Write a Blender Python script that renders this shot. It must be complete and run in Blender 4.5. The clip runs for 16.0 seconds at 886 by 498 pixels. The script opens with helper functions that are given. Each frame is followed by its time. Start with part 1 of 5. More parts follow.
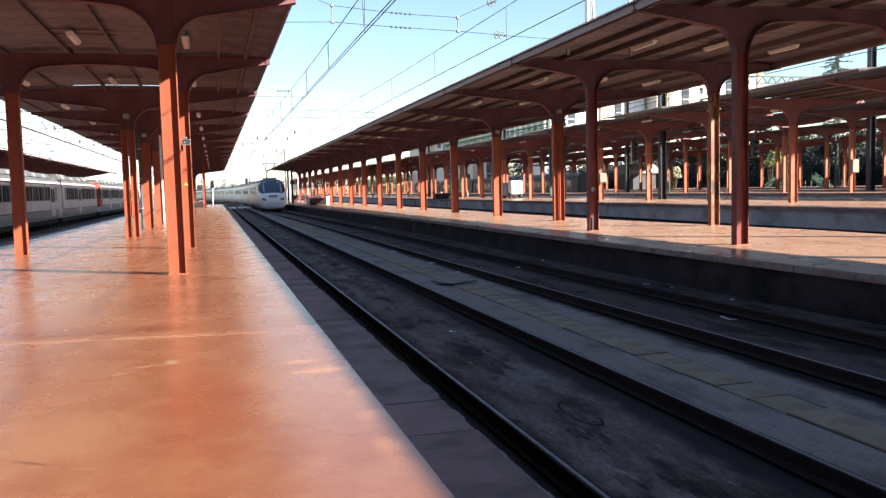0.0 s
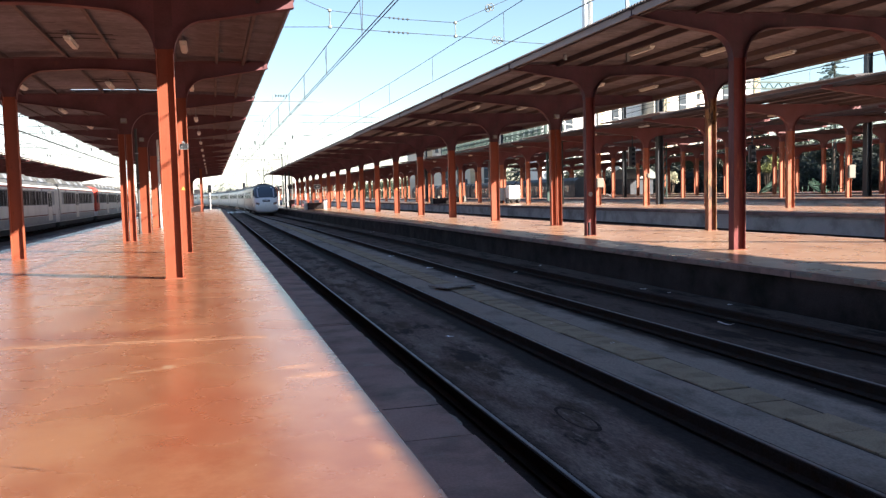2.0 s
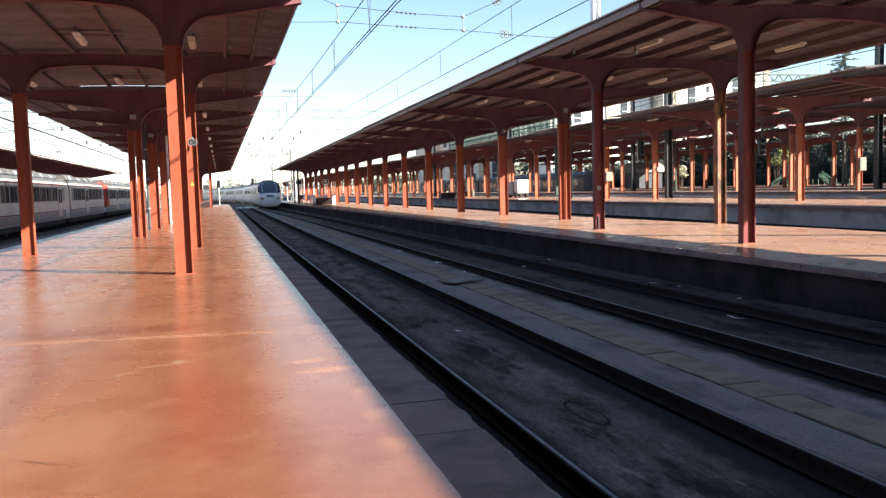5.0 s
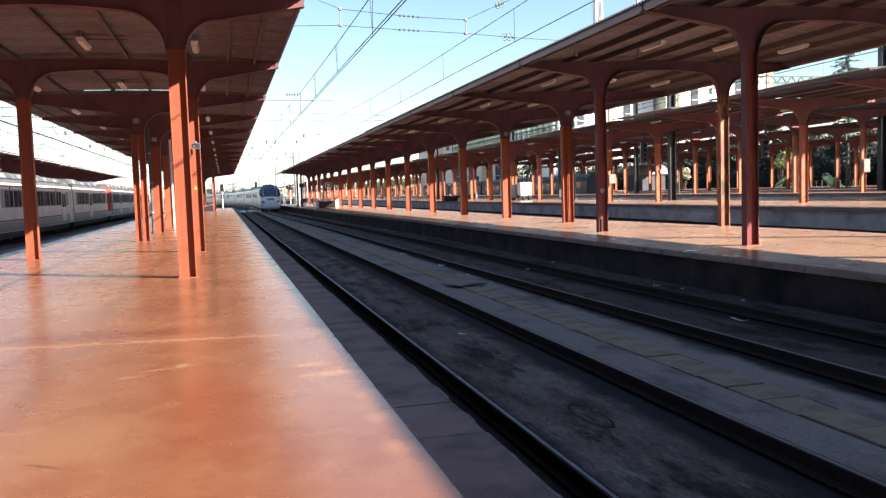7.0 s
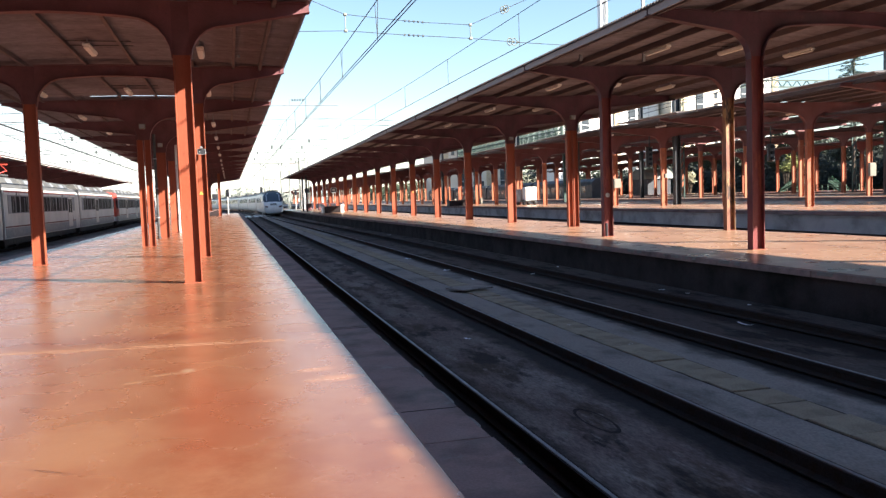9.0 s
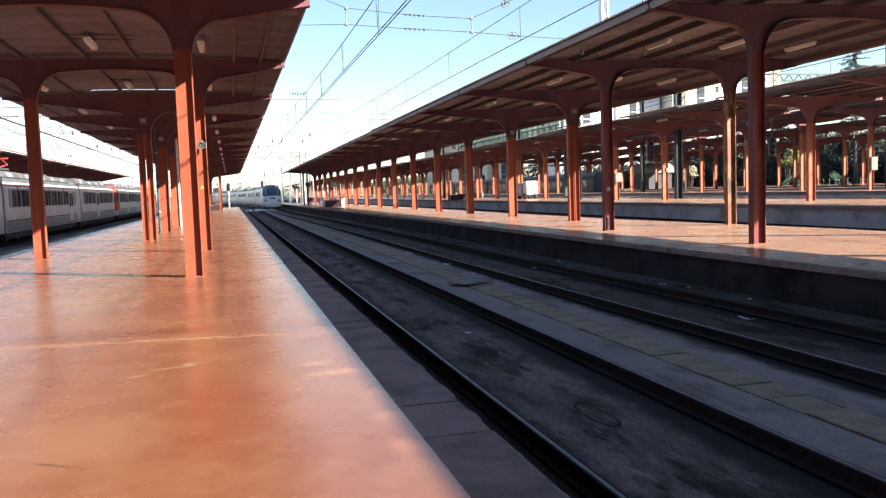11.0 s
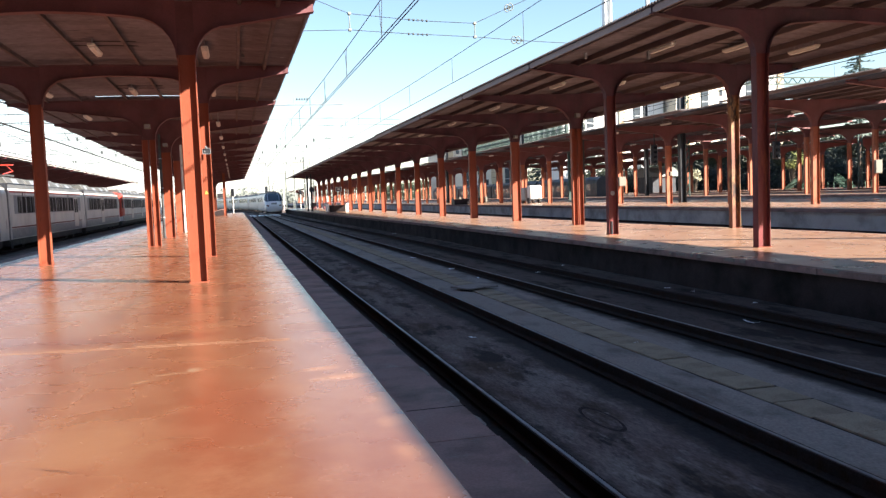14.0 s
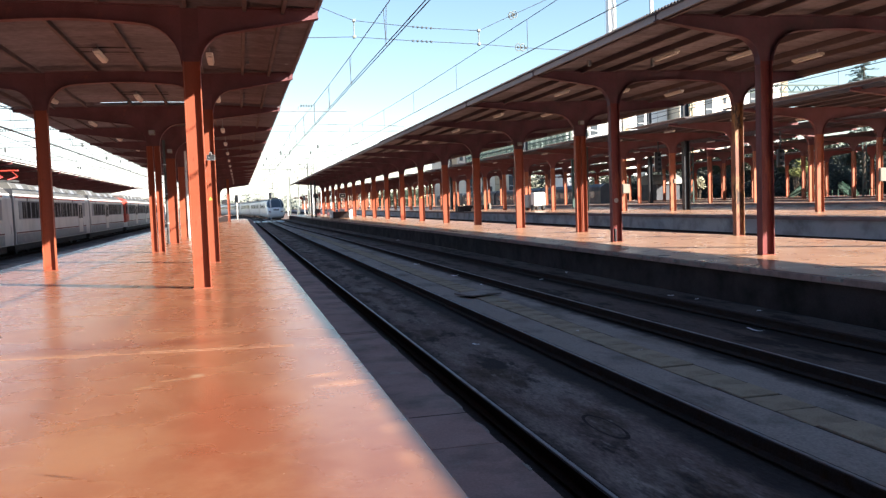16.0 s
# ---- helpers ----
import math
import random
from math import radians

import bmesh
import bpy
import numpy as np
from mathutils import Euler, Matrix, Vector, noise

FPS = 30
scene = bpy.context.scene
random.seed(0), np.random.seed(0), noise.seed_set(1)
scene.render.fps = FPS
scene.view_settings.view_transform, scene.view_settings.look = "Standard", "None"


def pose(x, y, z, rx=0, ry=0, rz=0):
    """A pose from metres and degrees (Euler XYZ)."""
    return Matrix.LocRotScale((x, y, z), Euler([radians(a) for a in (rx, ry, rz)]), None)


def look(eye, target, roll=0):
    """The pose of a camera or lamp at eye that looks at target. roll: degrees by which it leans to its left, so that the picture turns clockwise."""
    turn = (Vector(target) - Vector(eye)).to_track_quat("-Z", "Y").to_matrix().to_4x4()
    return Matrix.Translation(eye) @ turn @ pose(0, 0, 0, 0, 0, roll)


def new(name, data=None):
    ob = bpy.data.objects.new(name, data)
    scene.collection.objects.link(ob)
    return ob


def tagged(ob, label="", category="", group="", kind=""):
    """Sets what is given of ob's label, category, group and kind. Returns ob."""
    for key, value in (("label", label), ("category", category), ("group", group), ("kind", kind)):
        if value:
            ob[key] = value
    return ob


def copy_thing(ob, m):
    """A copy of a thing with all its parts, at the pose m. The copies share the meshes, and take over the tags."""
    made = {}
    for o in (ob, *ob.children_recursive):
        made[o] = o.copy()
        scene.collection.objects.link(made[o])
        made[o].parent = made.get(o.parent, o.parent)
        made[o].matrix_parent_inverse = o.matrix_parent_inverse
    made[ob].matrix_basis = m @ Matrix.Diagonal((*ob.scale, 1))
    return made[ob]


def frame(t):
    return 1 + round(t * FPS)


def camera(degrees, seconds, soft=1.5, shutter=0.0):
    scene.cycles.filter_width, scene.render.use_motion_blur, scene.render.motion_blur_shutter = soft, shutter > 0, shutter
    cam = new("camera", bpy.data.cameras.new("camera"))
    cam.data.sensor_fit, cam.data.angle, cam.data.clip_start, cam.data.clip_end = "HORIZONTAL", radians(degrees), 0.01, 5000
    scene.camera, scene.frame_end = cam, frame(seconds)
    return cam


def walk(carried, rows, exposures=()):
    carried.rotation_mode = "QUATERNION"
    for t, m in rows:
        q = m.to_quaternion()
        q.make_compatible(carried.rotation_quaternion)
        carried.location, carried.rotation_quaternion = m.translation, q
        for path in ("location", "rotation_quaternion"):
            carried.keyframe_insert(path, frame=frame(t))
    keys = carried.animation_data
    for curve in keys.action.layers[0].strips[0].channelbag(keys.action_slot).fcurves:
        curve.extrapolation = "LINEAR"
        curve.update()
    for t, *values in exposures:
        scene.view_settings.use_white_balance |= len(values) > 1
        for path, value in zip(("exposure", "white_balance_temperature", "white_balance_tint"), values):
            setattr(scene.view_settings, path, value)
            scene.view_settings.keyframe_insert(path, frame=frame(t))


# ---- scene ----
# Axes: y runs along the tracks away from the viewer, x to the right, z = 0 on the platforms.
PATH = (  # seconds, turn to the right, tilt down, lean
    (0.0, 15.510, 4.269, 1.520),
    (0.5, 15.764, 4.164, 1.393),
    (1.0, 15.686, 4.020, 1.347),
    (1.5, 15.737, 3.907, 1.346),
    (2.0, 15.698, 3.936, 1.443),
    (2.5, 15.703, 4.098, 1.478),
    (3.0, 15.406, 4.149, 1.509),
    (3.5, 15.202, 4.208, 1.580),
    (4.0, 15.138, 4.303, 1.652),
    (6.5, 14.958, 4.197, 1.783),
    (7.0, 14.865, 4.086, 1.873),
    (7.5, 14.862, 4.050, 1.816),
    (8.0, 14.805, 3.959, 1.844),
    (8.5, 14.619, 3.856, 1.930),
    (9.0, 14.512, 3.741, 1.992),
    (11.5, 14.434, 4.245, 1.967),
    (12.0, 14.461, 4.292, 1.982),
    (12.5, 14.344, 4.330, 1.993),
    (13.0, 14.255, 4.178, 2.055),
    (13.5, 14.183, 3.934, 2.083),
    (14.0, 14.162, 3.817, 2.205),
    (14.5, 13.842, 3.698, 2.217),
    (15.0, 13.730, 3.553, 2.163),
    (15.5, 13.768, 3.457, 2.065),
    (16.0, 13.932, 3.337, 2.033),
)


def view(turn, tilt, lean):
    a, b = radians(turn), radians(tilt)
    eye = Vector((0.0, 0.0, 1.46))
    way = Vector((math.sin(a) * math.cos(b), math.cos(a) * math.cos(b), -math.sin(b)))
    return look(eye, eye + way, -lean)


cam = camera(57.04, 16.0, soft=1.35)
walk(cam, [(t, view(a, b, c)) for t, a, b, c in PATH], exposures=((0.0, 2.25), (16.0, 2.25)))

# ---- light ----
SUN_AZ = math.atan2(0.775, -0.632)  # from +y towards +x
SUN_EL = radians(27.7)
world = bpy.data.worlds.new("sky")
scene.world = world
world.use_nodes = True
wn = world.node_tree.nodes
sky = wn.new("ShaderNodeTexSky")
sky.sky_type = "NISHITA"
sky.sun_disc = False
sky.sun_elevation = SUN_EL
sky.sun_rotation = SUN_AZ
sky.air_density, sky.dust_density, sky.ozone_density = 1.15, 0.05, 2.6
# haze: the brighter the sky, the whiter
level, haze, white = wn.new("ShaderNodeRGBToBW"), wn.new("ShaderNodeMapRange"), wn.new("ShaderNodeMix")
white.data_type = "RGBA"
haze.inputs["From Min"].default_value, haze.inputs["From Max"].default_value = 5.0, 9.5
haze.inputs["To Max"].default_value = 0.85
world.node_tree.links.new(sky.outputs[0], level.inputs[0])
world.node_tree.links.new(level.outputs[0], haze.inputs[0])
world.node_tree.links.new(haze.outputs[0], white.inputs[0])
world.node_tree.links.new(sky.outputs[0], white.inputs[6])
world.node_tree.links.new(level.outputs[0], white.inputs[7])
world.node_tree.links.new(white.outputs[2], wn["Background"].inputs[0])
wn["Background"].inputs[1].default_value = 0.051
sun_data = bpy.data.lights.new("sun", "SUN")
sun_data.energy, sun_data.angle, sun_data.color = 5.0, radians(0.53), (1.0, 0.91, 0.79)
sun = new("sun", sun_data)
sun_way = Vector((math.sin(SUN_AZ) * math.cos(SUN_EL), math.cos(SUN_AZ) * math.cos(SUN_EL), math.sin(SUN_EL)))
sun.matrix_world = look(sun_way * 200, (0, 0, 0))


# ---- materials ----
def material(name, base, rough=0.6, metal=0.0, spots=(), scale=3.0, grain=60.0, amount=0.25, bump=0.2, stretch=(1, 1, 1), coat=0.0, vary=0.0, gloss=0.15, depth=0.01, spec=0.5):
    """A surface: base colour, large stains towards the spots' colours, fine grain, relief."""
    m = bpy.data.materials.new(name)
    m.use_nodes = True
    nt = m.node_tree
    n, k = nt.nodes, nt.links.new
    b = n["Principled BSDF"]
    b.inputs["Roughness"].default_value, b.inputs["Metallic"].default_value = rough, metal
    b.inputs["Coat Weight"].default_value = coat
    b.inputs["Specular IOR Level"].default_value = spec
    geo = n.new("ShaderNodeTexCoord")
    mp = n.new("ShaderNodeMapping")
    mp.inputs["Scale"].default_value = stretch
    k(geo.outputs["Object"], mp.inputs[0])
    col = n.new("ShaderNodeRGB")
    col.outputs[0].default_value = (*base, 1)
    out = col.outputs[0]
    for i, (colour, lo, hi, sc) in enumerate(spots):
        t = n.new("ShaderNodeTexNoise")
        t.inputs["Scale"].default_value = scale * sc
        t.inputs["Detail"].default_value = 6
        t.inputs["Roughness"].default_value = 0.65
        off = n.new("ShaderNodeMapping")
        off.inputs["Location"].default_value = (i * 7.3, i * 3.1, i * 5.7)
        k(mp.outputs[0], off.inputs[0])
        k(off.outputs[0], t.inputs["Vector"])
        r = n.new("ShaderNodeMapRange")
        r.inputs["From Min"].default_value, r.inputs["From Max"].default_value = lo, hi
        k(t.outputs[0], r.inputs[0])
        mix = n.new("ShaderNodeMix")
        mix.data_type = "RGBA"
        mix.inputs[7].default_value = (*colour, 1)
        k(r.outputs[0], mix.inputs[0])
        k(out, mix.inputs[6])
        out = mix.outputs[2]
    g = n.new("ShaderNodeTexNoise")
    g.inputs["Scale"].default_value = grain
    g.inputs["Detail"].default_value = 4
    k(mp.outputs[0], g.inputs["Vector"])
    val = n.new("ShaderNodeMapRange")
    val.inputs["To Min"].default_value, val.inputs["To Max"].default_value = 1 - amount, 1 + amount
    val.inputs["From Min"].default_value, val.inputs["From Max"].default_value = 0.25, 0.75
    k(g.outputs[0], val.inputs[0])
    amt = val.outputs[0]
    if vary:
        info = n.new("ShaderNodeObjectInfo")
        v2 = n.new("ShaderNodeMapRange")
        v2.inputs["To Min"].default_value, v2.inputs["To Max"].default_value = 1 - vary, 1 + vary
        k(info.outputs["Random"], v2.inputs[0])
        mul = n.new("ShaderNodeMath")
        mul.operation = "MULTIPLY"
        k(amt, mul.inputs[0])
        k(v2.outputs[0], mul.inputs[1])
        amt = mul.outputs[0]
    hsv = n.new("ShaderNodeHueSaturation")
    k(out, hsv.inputs["Color"])
    k(amt, hsv.inputs["Value"])
    k(hsv.outputs[0], b.inputs["Base Color"])
    rr = n.new("ShaderNodeMapRange")
    rr.inputs["To Min"].default_value, rr.inputs["To Max"].default_value = max(0.02, rough - gloss), min(1, rough + gloss)
    t2 = n.new("ShaderNodeTexNoise")
    t2.inputs["Scale"].default_value = scale * 1.7
    t2.inputs["Detail"].default_value = 5
    k(mp.outputs[0], t2.inputs["Vector"])
    rr.inputs["From Min"].default_value, rr.inputs["From Max"].default_value = 0.3, 0.7
    k(t2.outputs[0], rr.inputs[0])
    k(rr.outputs[0], b.inputs["Roughness"])
    if bump:
        bp = n.new("ShaderNodeBump")
        bp.inputs["Strength"].default_value, bp.inputs["Distance"].default_value = bump, depth
        k(g.outputs[0], bp.inputs["Height"])
        k(bp.outputs[0], b.inputs["Normal"])
    return m


def tint(m, factor, colour):
    """Mix a colour into a material's base before its grain."""
    nt = m.node_tree
    hsv = [x for x in nt.nodes if x.bl_idname == "ShaderNodeHueSaturation"][0]
    mix = nt.nodes.new("ShaderNodeMix")
    mix.data_type = "RGBA"
    mix.inputs[7].default_value = (*colour, 1)
    nt.links.new(hsv.inputs["Color"].links[0].from_socket, mix.inputs[6])
    nt.links.new(factor, mix.inputs[0])
    nt.links.new(mix.outputs[2], hsv.inputs["Color"])


def stain(m, x, y, rx, ry, turn, colour, amount, ragged=0.9, grain=5.0):
    """An oval mark with a ragged soft edge, lying at (x, y), for scuffs and painted reflections."""
    n, k = m.node_tree.nodes, m.node_tree.links.new
    tc, mp, ln, ns, ad, mr = (n.new("ShaderNode" + q) for q in ("TexCoord", "Mapping", "VectorMath", "TexNoise", "Math", "MapRange"))
    mp.vector_type = "TEXTURE"
    mp.inputs["Location"].default_value, mp.inputs["Rotation"].default_value, mp.inputs["Scale"].default_value = (x, y, 0), (0, 0, radians(turn)), (rx, ry, 1000)
    ln.operation, ad.operation = "LENGTH", "MULTIPLY_ADD"
    ns.inputs["Scale"].default_value, ns.inputs["Detail"].default_value = grain, 5
    k(tc.outputs["Object"], mp.inputs[0])
    k(mp.outputs[0], ln.inputs[0])
    k(tc.outputs["Object"], ns.inputs["Vector"])
    k(ns.outputs[0], ad.inputs[0])
    ad.inputs[1].default_value = ragged
    k(ln.outputs["Value"], ad.inputs[2])
    mr.inputs["From Min"].default_value, mr.inputs["From Max"].default_value = 0.35 + ragged / 2, 1.0 + ragged / 2
    mr.inputs["To Min"].default_value, mr.inputs["To Max"].default_value = amount, 0.0
    k(ad.outputs[0], mr.inputs[0])
    tint(m, mr.outputs[0], colour)


def rail_oil_shade(m, rails, near, far, colour):
    """Oil stains and the shadow beside the rails at those x, put into the bed's colour, fading out with a ragged edge.
    """
    n, k = m.node_tree.nodes, m.node_tree.links.new
    tc, sp, ns = (n.new("ShaderNode" + q) for q in ("TexCoord", "SeparateXYZ", "TexNoise"))
    k(tc.outputs["Object"], sp.inputs[0])
    k(tc.outputs["Object"], ns.inputs["Vector"])
    ns.inputs["Scale"].default_value, ns.inputs["Detail"].default_value = 3.5, 6
    low = None
    for x in rails:
        c = n.new("ShaderNodeMath")
        c.operation = "SUBTRACT"
        k(sp.outputs[0], c.inputs[0])
        c.inputs[1].default_value = x
        a = n.new("ShaderNodeMath")
        a.operation = "ABSOLUTE"
        k(c.outputs[0], a.inputs[0])
        if low is None:
            low = a.outputs[0]
        else:
            b = n.new("ShaderNodeMath")
            b.operation = "MINIMUM"
            k(low, b.inputs[0])
            k(a.outputs[0], b.inputs[1])
            low = b.outputs[0]
    ad, mr = n.new("ShaderNodeMath"), n.new("ShaderNodeMapRange")
    ad.operation = "MULTIPLY_ADD"
    k(ns.outputs[0], ad.inputs[0])
    ad.inputs[1].default_value = 0.35
    k(low, ad.inputs[2])
    mr.inputs["From Min"].default_value, mr.inputs["From Max"].default_value = near + 0.175, far + 0.175
    mr.inputs["To Min"].default_value, mr.inputs["To Max"].default_value = 1.0, 0.0
    k(ad.outputs[0], mr.inputs[0])
    tint(m, mr.outputs[0], colour)


FLOOR = material("floor_paint", (0.19, 0.079, 0.043), 0.27, spots=(((0.15, 0.053, 0.029), 0.44, 0.66, 0.45), ((0.22, 0.104, 0.061), 0.48, 0.72, 1.1), ((0.158, 0.056, 0.031), 0.42, 0.78, 2.2), ((0.215, 0.097, 0.056), 0.44, 0.8, 4.5)), scale=0.9, grain=55, amount=0.035, bump=0.0, stretch=(0.9, 0.8, 1), gloss=0.025)
# a dark band; the red middle and lengthwise streaks are reflections put into colour
for row in ((-1.4, 9.5, 1.6, 0.42, -8, (0.135, 0.042, 0.025), 0.75), (-0.1, 5.9, 0.5, 1.6, 0, (0.17, 0.05, 0.026), 0.7), (-0.85, 11.8, 0.5, 1.3, 0, (0.15, 0.052, 0.03), 0.55), (0.1, 11.0, 0.25, 4.0, 0, (0.15, 0.052, 0.03), 0.5),
            # tan zones and the narrow dark streak: reflections put into the colour
            (-1.0, 5.4, 0.55, 0.9, 0, (0.225, 0.11, 0.062), 0.6), (-1.52, 7.0, 0.14, 1.7, 2, (0.15, 0.06, 0.035), 0.6), (-2.2, 12.6, 1.0, 1.6, 0, (0.22, 0.105, 0.062), 0.6),
            # pale orange sun patches on the floor, put into the colour
            (0.64, 7.03, 0.2, 0.11, 0, (0.36, 0.17, 0.082), 0.6), (0.78, 6.62, 0.3, 0.13, 5, (0.36, 0.17, 0.082), 0.6), (0.97, 5.8, 0.14, 0.22, 0, (0.33, 0.155, 0.078), 0.4), (0.94, 5.2, 0.14, 0.16, 0, (0.33, 0.155, 0.078), 0.4), (0.9, 4.5, 0.13, 0.2, 0, (0.33, 0.155, 0.078), 0.4),
            # scuffs, and a dark scratch
            (-0.43, 7.45, 0.08, 0.12, 0, (0.26, 0.18, 0.12), 0.7), (-0.6, 7.36, 0.2, 0.05, 14, (0.25, 0.15, 0.095), 0.6), (-0.85, 7.12, 0.18, 0.07, 24, (0.24, 0.14, 0.085), 0.5), (-1.05, 4.88, 0.24, 0.03, -34, (0.1, 0.04, 0.025), 0.6)):
    stain(FLOOR, *row)
# paler for wear and for the sky's low-angle sheen, put into the colour
PALEFLOOR = material("pale_floor_paint", (0.3, 0.17, 0.108), 0.3, spots=(((0.25, 0.128, 0.078), 0.45, 0.68, 0.4), ((0.34, 0.21, 0.14), 0.52, 0.72, 2.2)), scale=0.9, grain=55, amount=0.09, bump=0.012, gloss=0.05)
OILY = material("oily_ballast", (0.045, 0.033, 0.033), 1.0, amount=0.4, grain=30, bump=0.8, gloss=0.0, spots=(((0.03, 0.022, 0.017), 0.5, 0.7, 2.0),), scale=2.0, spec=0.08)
COPING = material("coping_concrete", (0.25, 0.158, 0.15), 0.8, spots=(((0.08, 0.06, 0.056), 0.45, 0.7, 1.0), ((0.24, 0.22, 0.21), 0.6, 0.8, 3.0)), scale=1.5, amount=0.16, vary=0.08, spec=0.35)
# stained concrete; the dark of the occluded track side is put into the base
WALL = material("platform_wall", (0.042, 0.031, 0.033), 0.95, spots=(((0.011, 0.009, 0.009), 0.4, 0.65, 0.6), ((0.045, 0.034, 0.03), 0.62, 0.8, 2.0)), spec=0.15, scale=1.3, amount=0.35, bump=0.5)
# lighter copy: the far walls' open outlook on the sky is in the base
PALEWALL = material("pale_platform_wall", (0.42, 0.4, 0.42), 0.9, spots=(((0.16, 0.15, 0.145), 0.45, 0.7, 0.6), ((0.42, 0.41, 0.4), 0.6, 0.8, 2.0)), scale=1.0, amount=0.25, bump=0.4)
BED = material("track_bed", (0.13, 0.09, 0.082), 0.97, spots=(((0.215, 0.172, 0.158), 0.44, 0.63, 0.5), ((0.055, 0.035, 0.027), 0.48, 0.62, 1.2), ((0.025, 0.018, 0.018), 0.53, 0.63, 1.7), ((0.2, 0.16, 0.148), 0.58, 0.7, 4.0), ((0.27, 0.24, 0.22), 0.68, 0.75, 11.0)), scale=1.2, grain=35, amount=0.4, bump=0.6, stretch=(1.3, 0.42, 1), gloss=0.02, spec=0.25)
rail_oil_shade(BED, (2.3, 4.02), 0.22, 0.44, (0.026, 0.019, 0.019))
DARKBED = material("dark_track_bed", (0.075, 0.054, 0.052), 0.97, spots=(((0.09, 0.072, 0.066), 0.46, 0.62, 0.55), ((0.02, 0.014, 0.014), 0.5, 0.6, 1.6), ((0.12, 0.1, 0.09), 0.62, 0.7, 4.0)), scale=1.2, grain=35, amount=0.45, bump=0.7, stretch=(1.3, 0.42, 1), gloss=0.02, spec=0.2)
rail_oil_shade(DARKBED, (6.2, 7.95), 0.22, 0.44, (0.02, 0.014, 0.014))
CHIPSTONE = material("broken_concrete", (0.2, 0.175, 0.165), 0.9, amount=0.3, grain=40, bump=0.4)
STRIP = material("drain_concrete", (0.25, 0.205, 0.185), 0.95, spots=(((0.06, 0.045, 0.04), 0.5, 0.72, 1.0), ((0.12, 0.085, 0.065), 0.55, 0.7, 0.4), ((0.2, 0.18, 0.16), 0.6, 0.7, 5.0)), scale=1.2, grain=50, amount=0.25, bump=0.4, stretch=(1, 0.5, 1), spec=0.3)
rail_oil_shade(STRIP, (6.25,), 0.32, 0.5, (0.03, 0.022, 0.021))
COVER = material("trough_cover", (0.29, 0.222, 0.158), 0.95, spots=(((0.2, 0.15, 0.11), 0.45, 0.7, 1.2), ((0.23, 0.19, 0.15), 0.58, 0.7, 2.5)), scale=2.0, amount=0.25, vary=0.1, bump=0.4, spec=0.25)
RAIL = material("rail_web", (0.035, 0.026, 0.026), 1.0, 0.0, spots=(((0.035, 0.02, 0.015), 0.5, 0.7, 2.0),), scale=3, amount=0.3, spec=0.08)
RAILTOP = material("rail_head", (0.2, 0.19, 0.205), 0.45, 0.9, amount=0.1, bump=0.0)
RED = material("oxide_red_paint", (0.26, 0.068, 0.036), 0.5, spec=0.3, spots=(((0.16, 0.042, 0.028), 0.5, 0.75, 0.8), ((0.3, 0.105, 0.06), 0.62, 0.8, 3.0), ((0.1, 0.035, 0.02), 0.66, 0.75, 6.0)), scale=1.2, amount=0.1, bump=0.06, stretch=(1, 1, 0.4), vary=0.12)
# oxide red darkened for the shade under the roofs, with dirt spots
DARKRED = material("shaded_dark_red_paint", (0.14, 0.047, 0.055), 0.65, spots=(((0.085, 0.028, 0.03), 0.42, 0.66, 0.9), ((0.2, 0.062, 0.05), 0.6, 0.8, 2.0), ((0.05, 0.022, 0.018), 0.64, 0.74, 5.0)), scale=1.0, amount=0.14, bump=0.08, vary=0.1)
WORN = material("worn_red_paint", (0.17, 0.031, 0.034), 0.55, spots=(((0.1, 0.024, 0.018), 0.42, 0.62, 0.8), ((0.28, 0.08, 0.045), 0.6, 0.72, 2.5), ((0.03, 0.014, 0.012), 0.61, 0.68, 2.2)), scale=1.2, amount=0.14, bump=0.08, stretch=(1.6, 1.6, 0.25), spec=0.35)
DARKSTEEL = material("weathered_steel", (0.07, 0.078, 0.08), 0.6, 0.2, amount=0.2, bump=0.1)
OCHRE = material("ochre_paint", (0.17, 0.06, 0.035), 0.6, spots=(((0.3, 0.17, 0.075), 0.48, 0.54, 1.0), ((0.05, 0.025, 0.016), 0.55, 0.61, 2.0)), scale=1.5, amount=0.12, stretch=(1, 1, 0.4))
BLACK = material("black_paint", (0.02, 0.022, 0.028), 0.45, amount=0.2, bump=0.05)
# violet shade under the second canopy, put into the red paint
VIOLETSHADE = material("violet_shaded_red_paint", (0.115, 0.037, 0.055), 0.65, spots=(((0.055, 0.024, 0.032), 0.42, 0.66, 0.9), ((0.16, 0.055, 0.055), 0.6, 0.8, 2.0)), scale=1.0, amount=0.14, bump=0.08, vary=0.1)
# far columns: sunlight and haze put into a lighter red
SUNRED = material("sunlit_red_paint", (0.36, 0.115, 0.06), 0.55, spots=(((0.24, 0.07, 0.04), 0.5, 0.72, 0.8),), scale=1.2, amount=0.12, bump=0.04, vary=0.12, spec=0.3)
# shaded copy of that red for the far canopies' beams and heads
FARRED = material("far_shaded_red_paint", (0.17, 0.05, 0.053), 0.6, spots=(((0.13, 0.036, 0.034), 0.45, 0.68, 0.9),), scale=1.0, amount=0.14, bump=0.05)
ROOF = material("roof_sheet", (0.21, 0.18, 0.21), 0.7, spots=(((0.14, 0.115, 0.132), 0.42, 0.66, 0.6), ((0.26, 0.225, 0.24), 0.54, 0.74, 1.2), ((0.1, 0.08, 0.09), 0.58, 0.72, 2.5)), scale=0.9, amount=0.2, grain=9, bump=0.2, stretch=(0.6, 1.8, 1), vary=0.15)
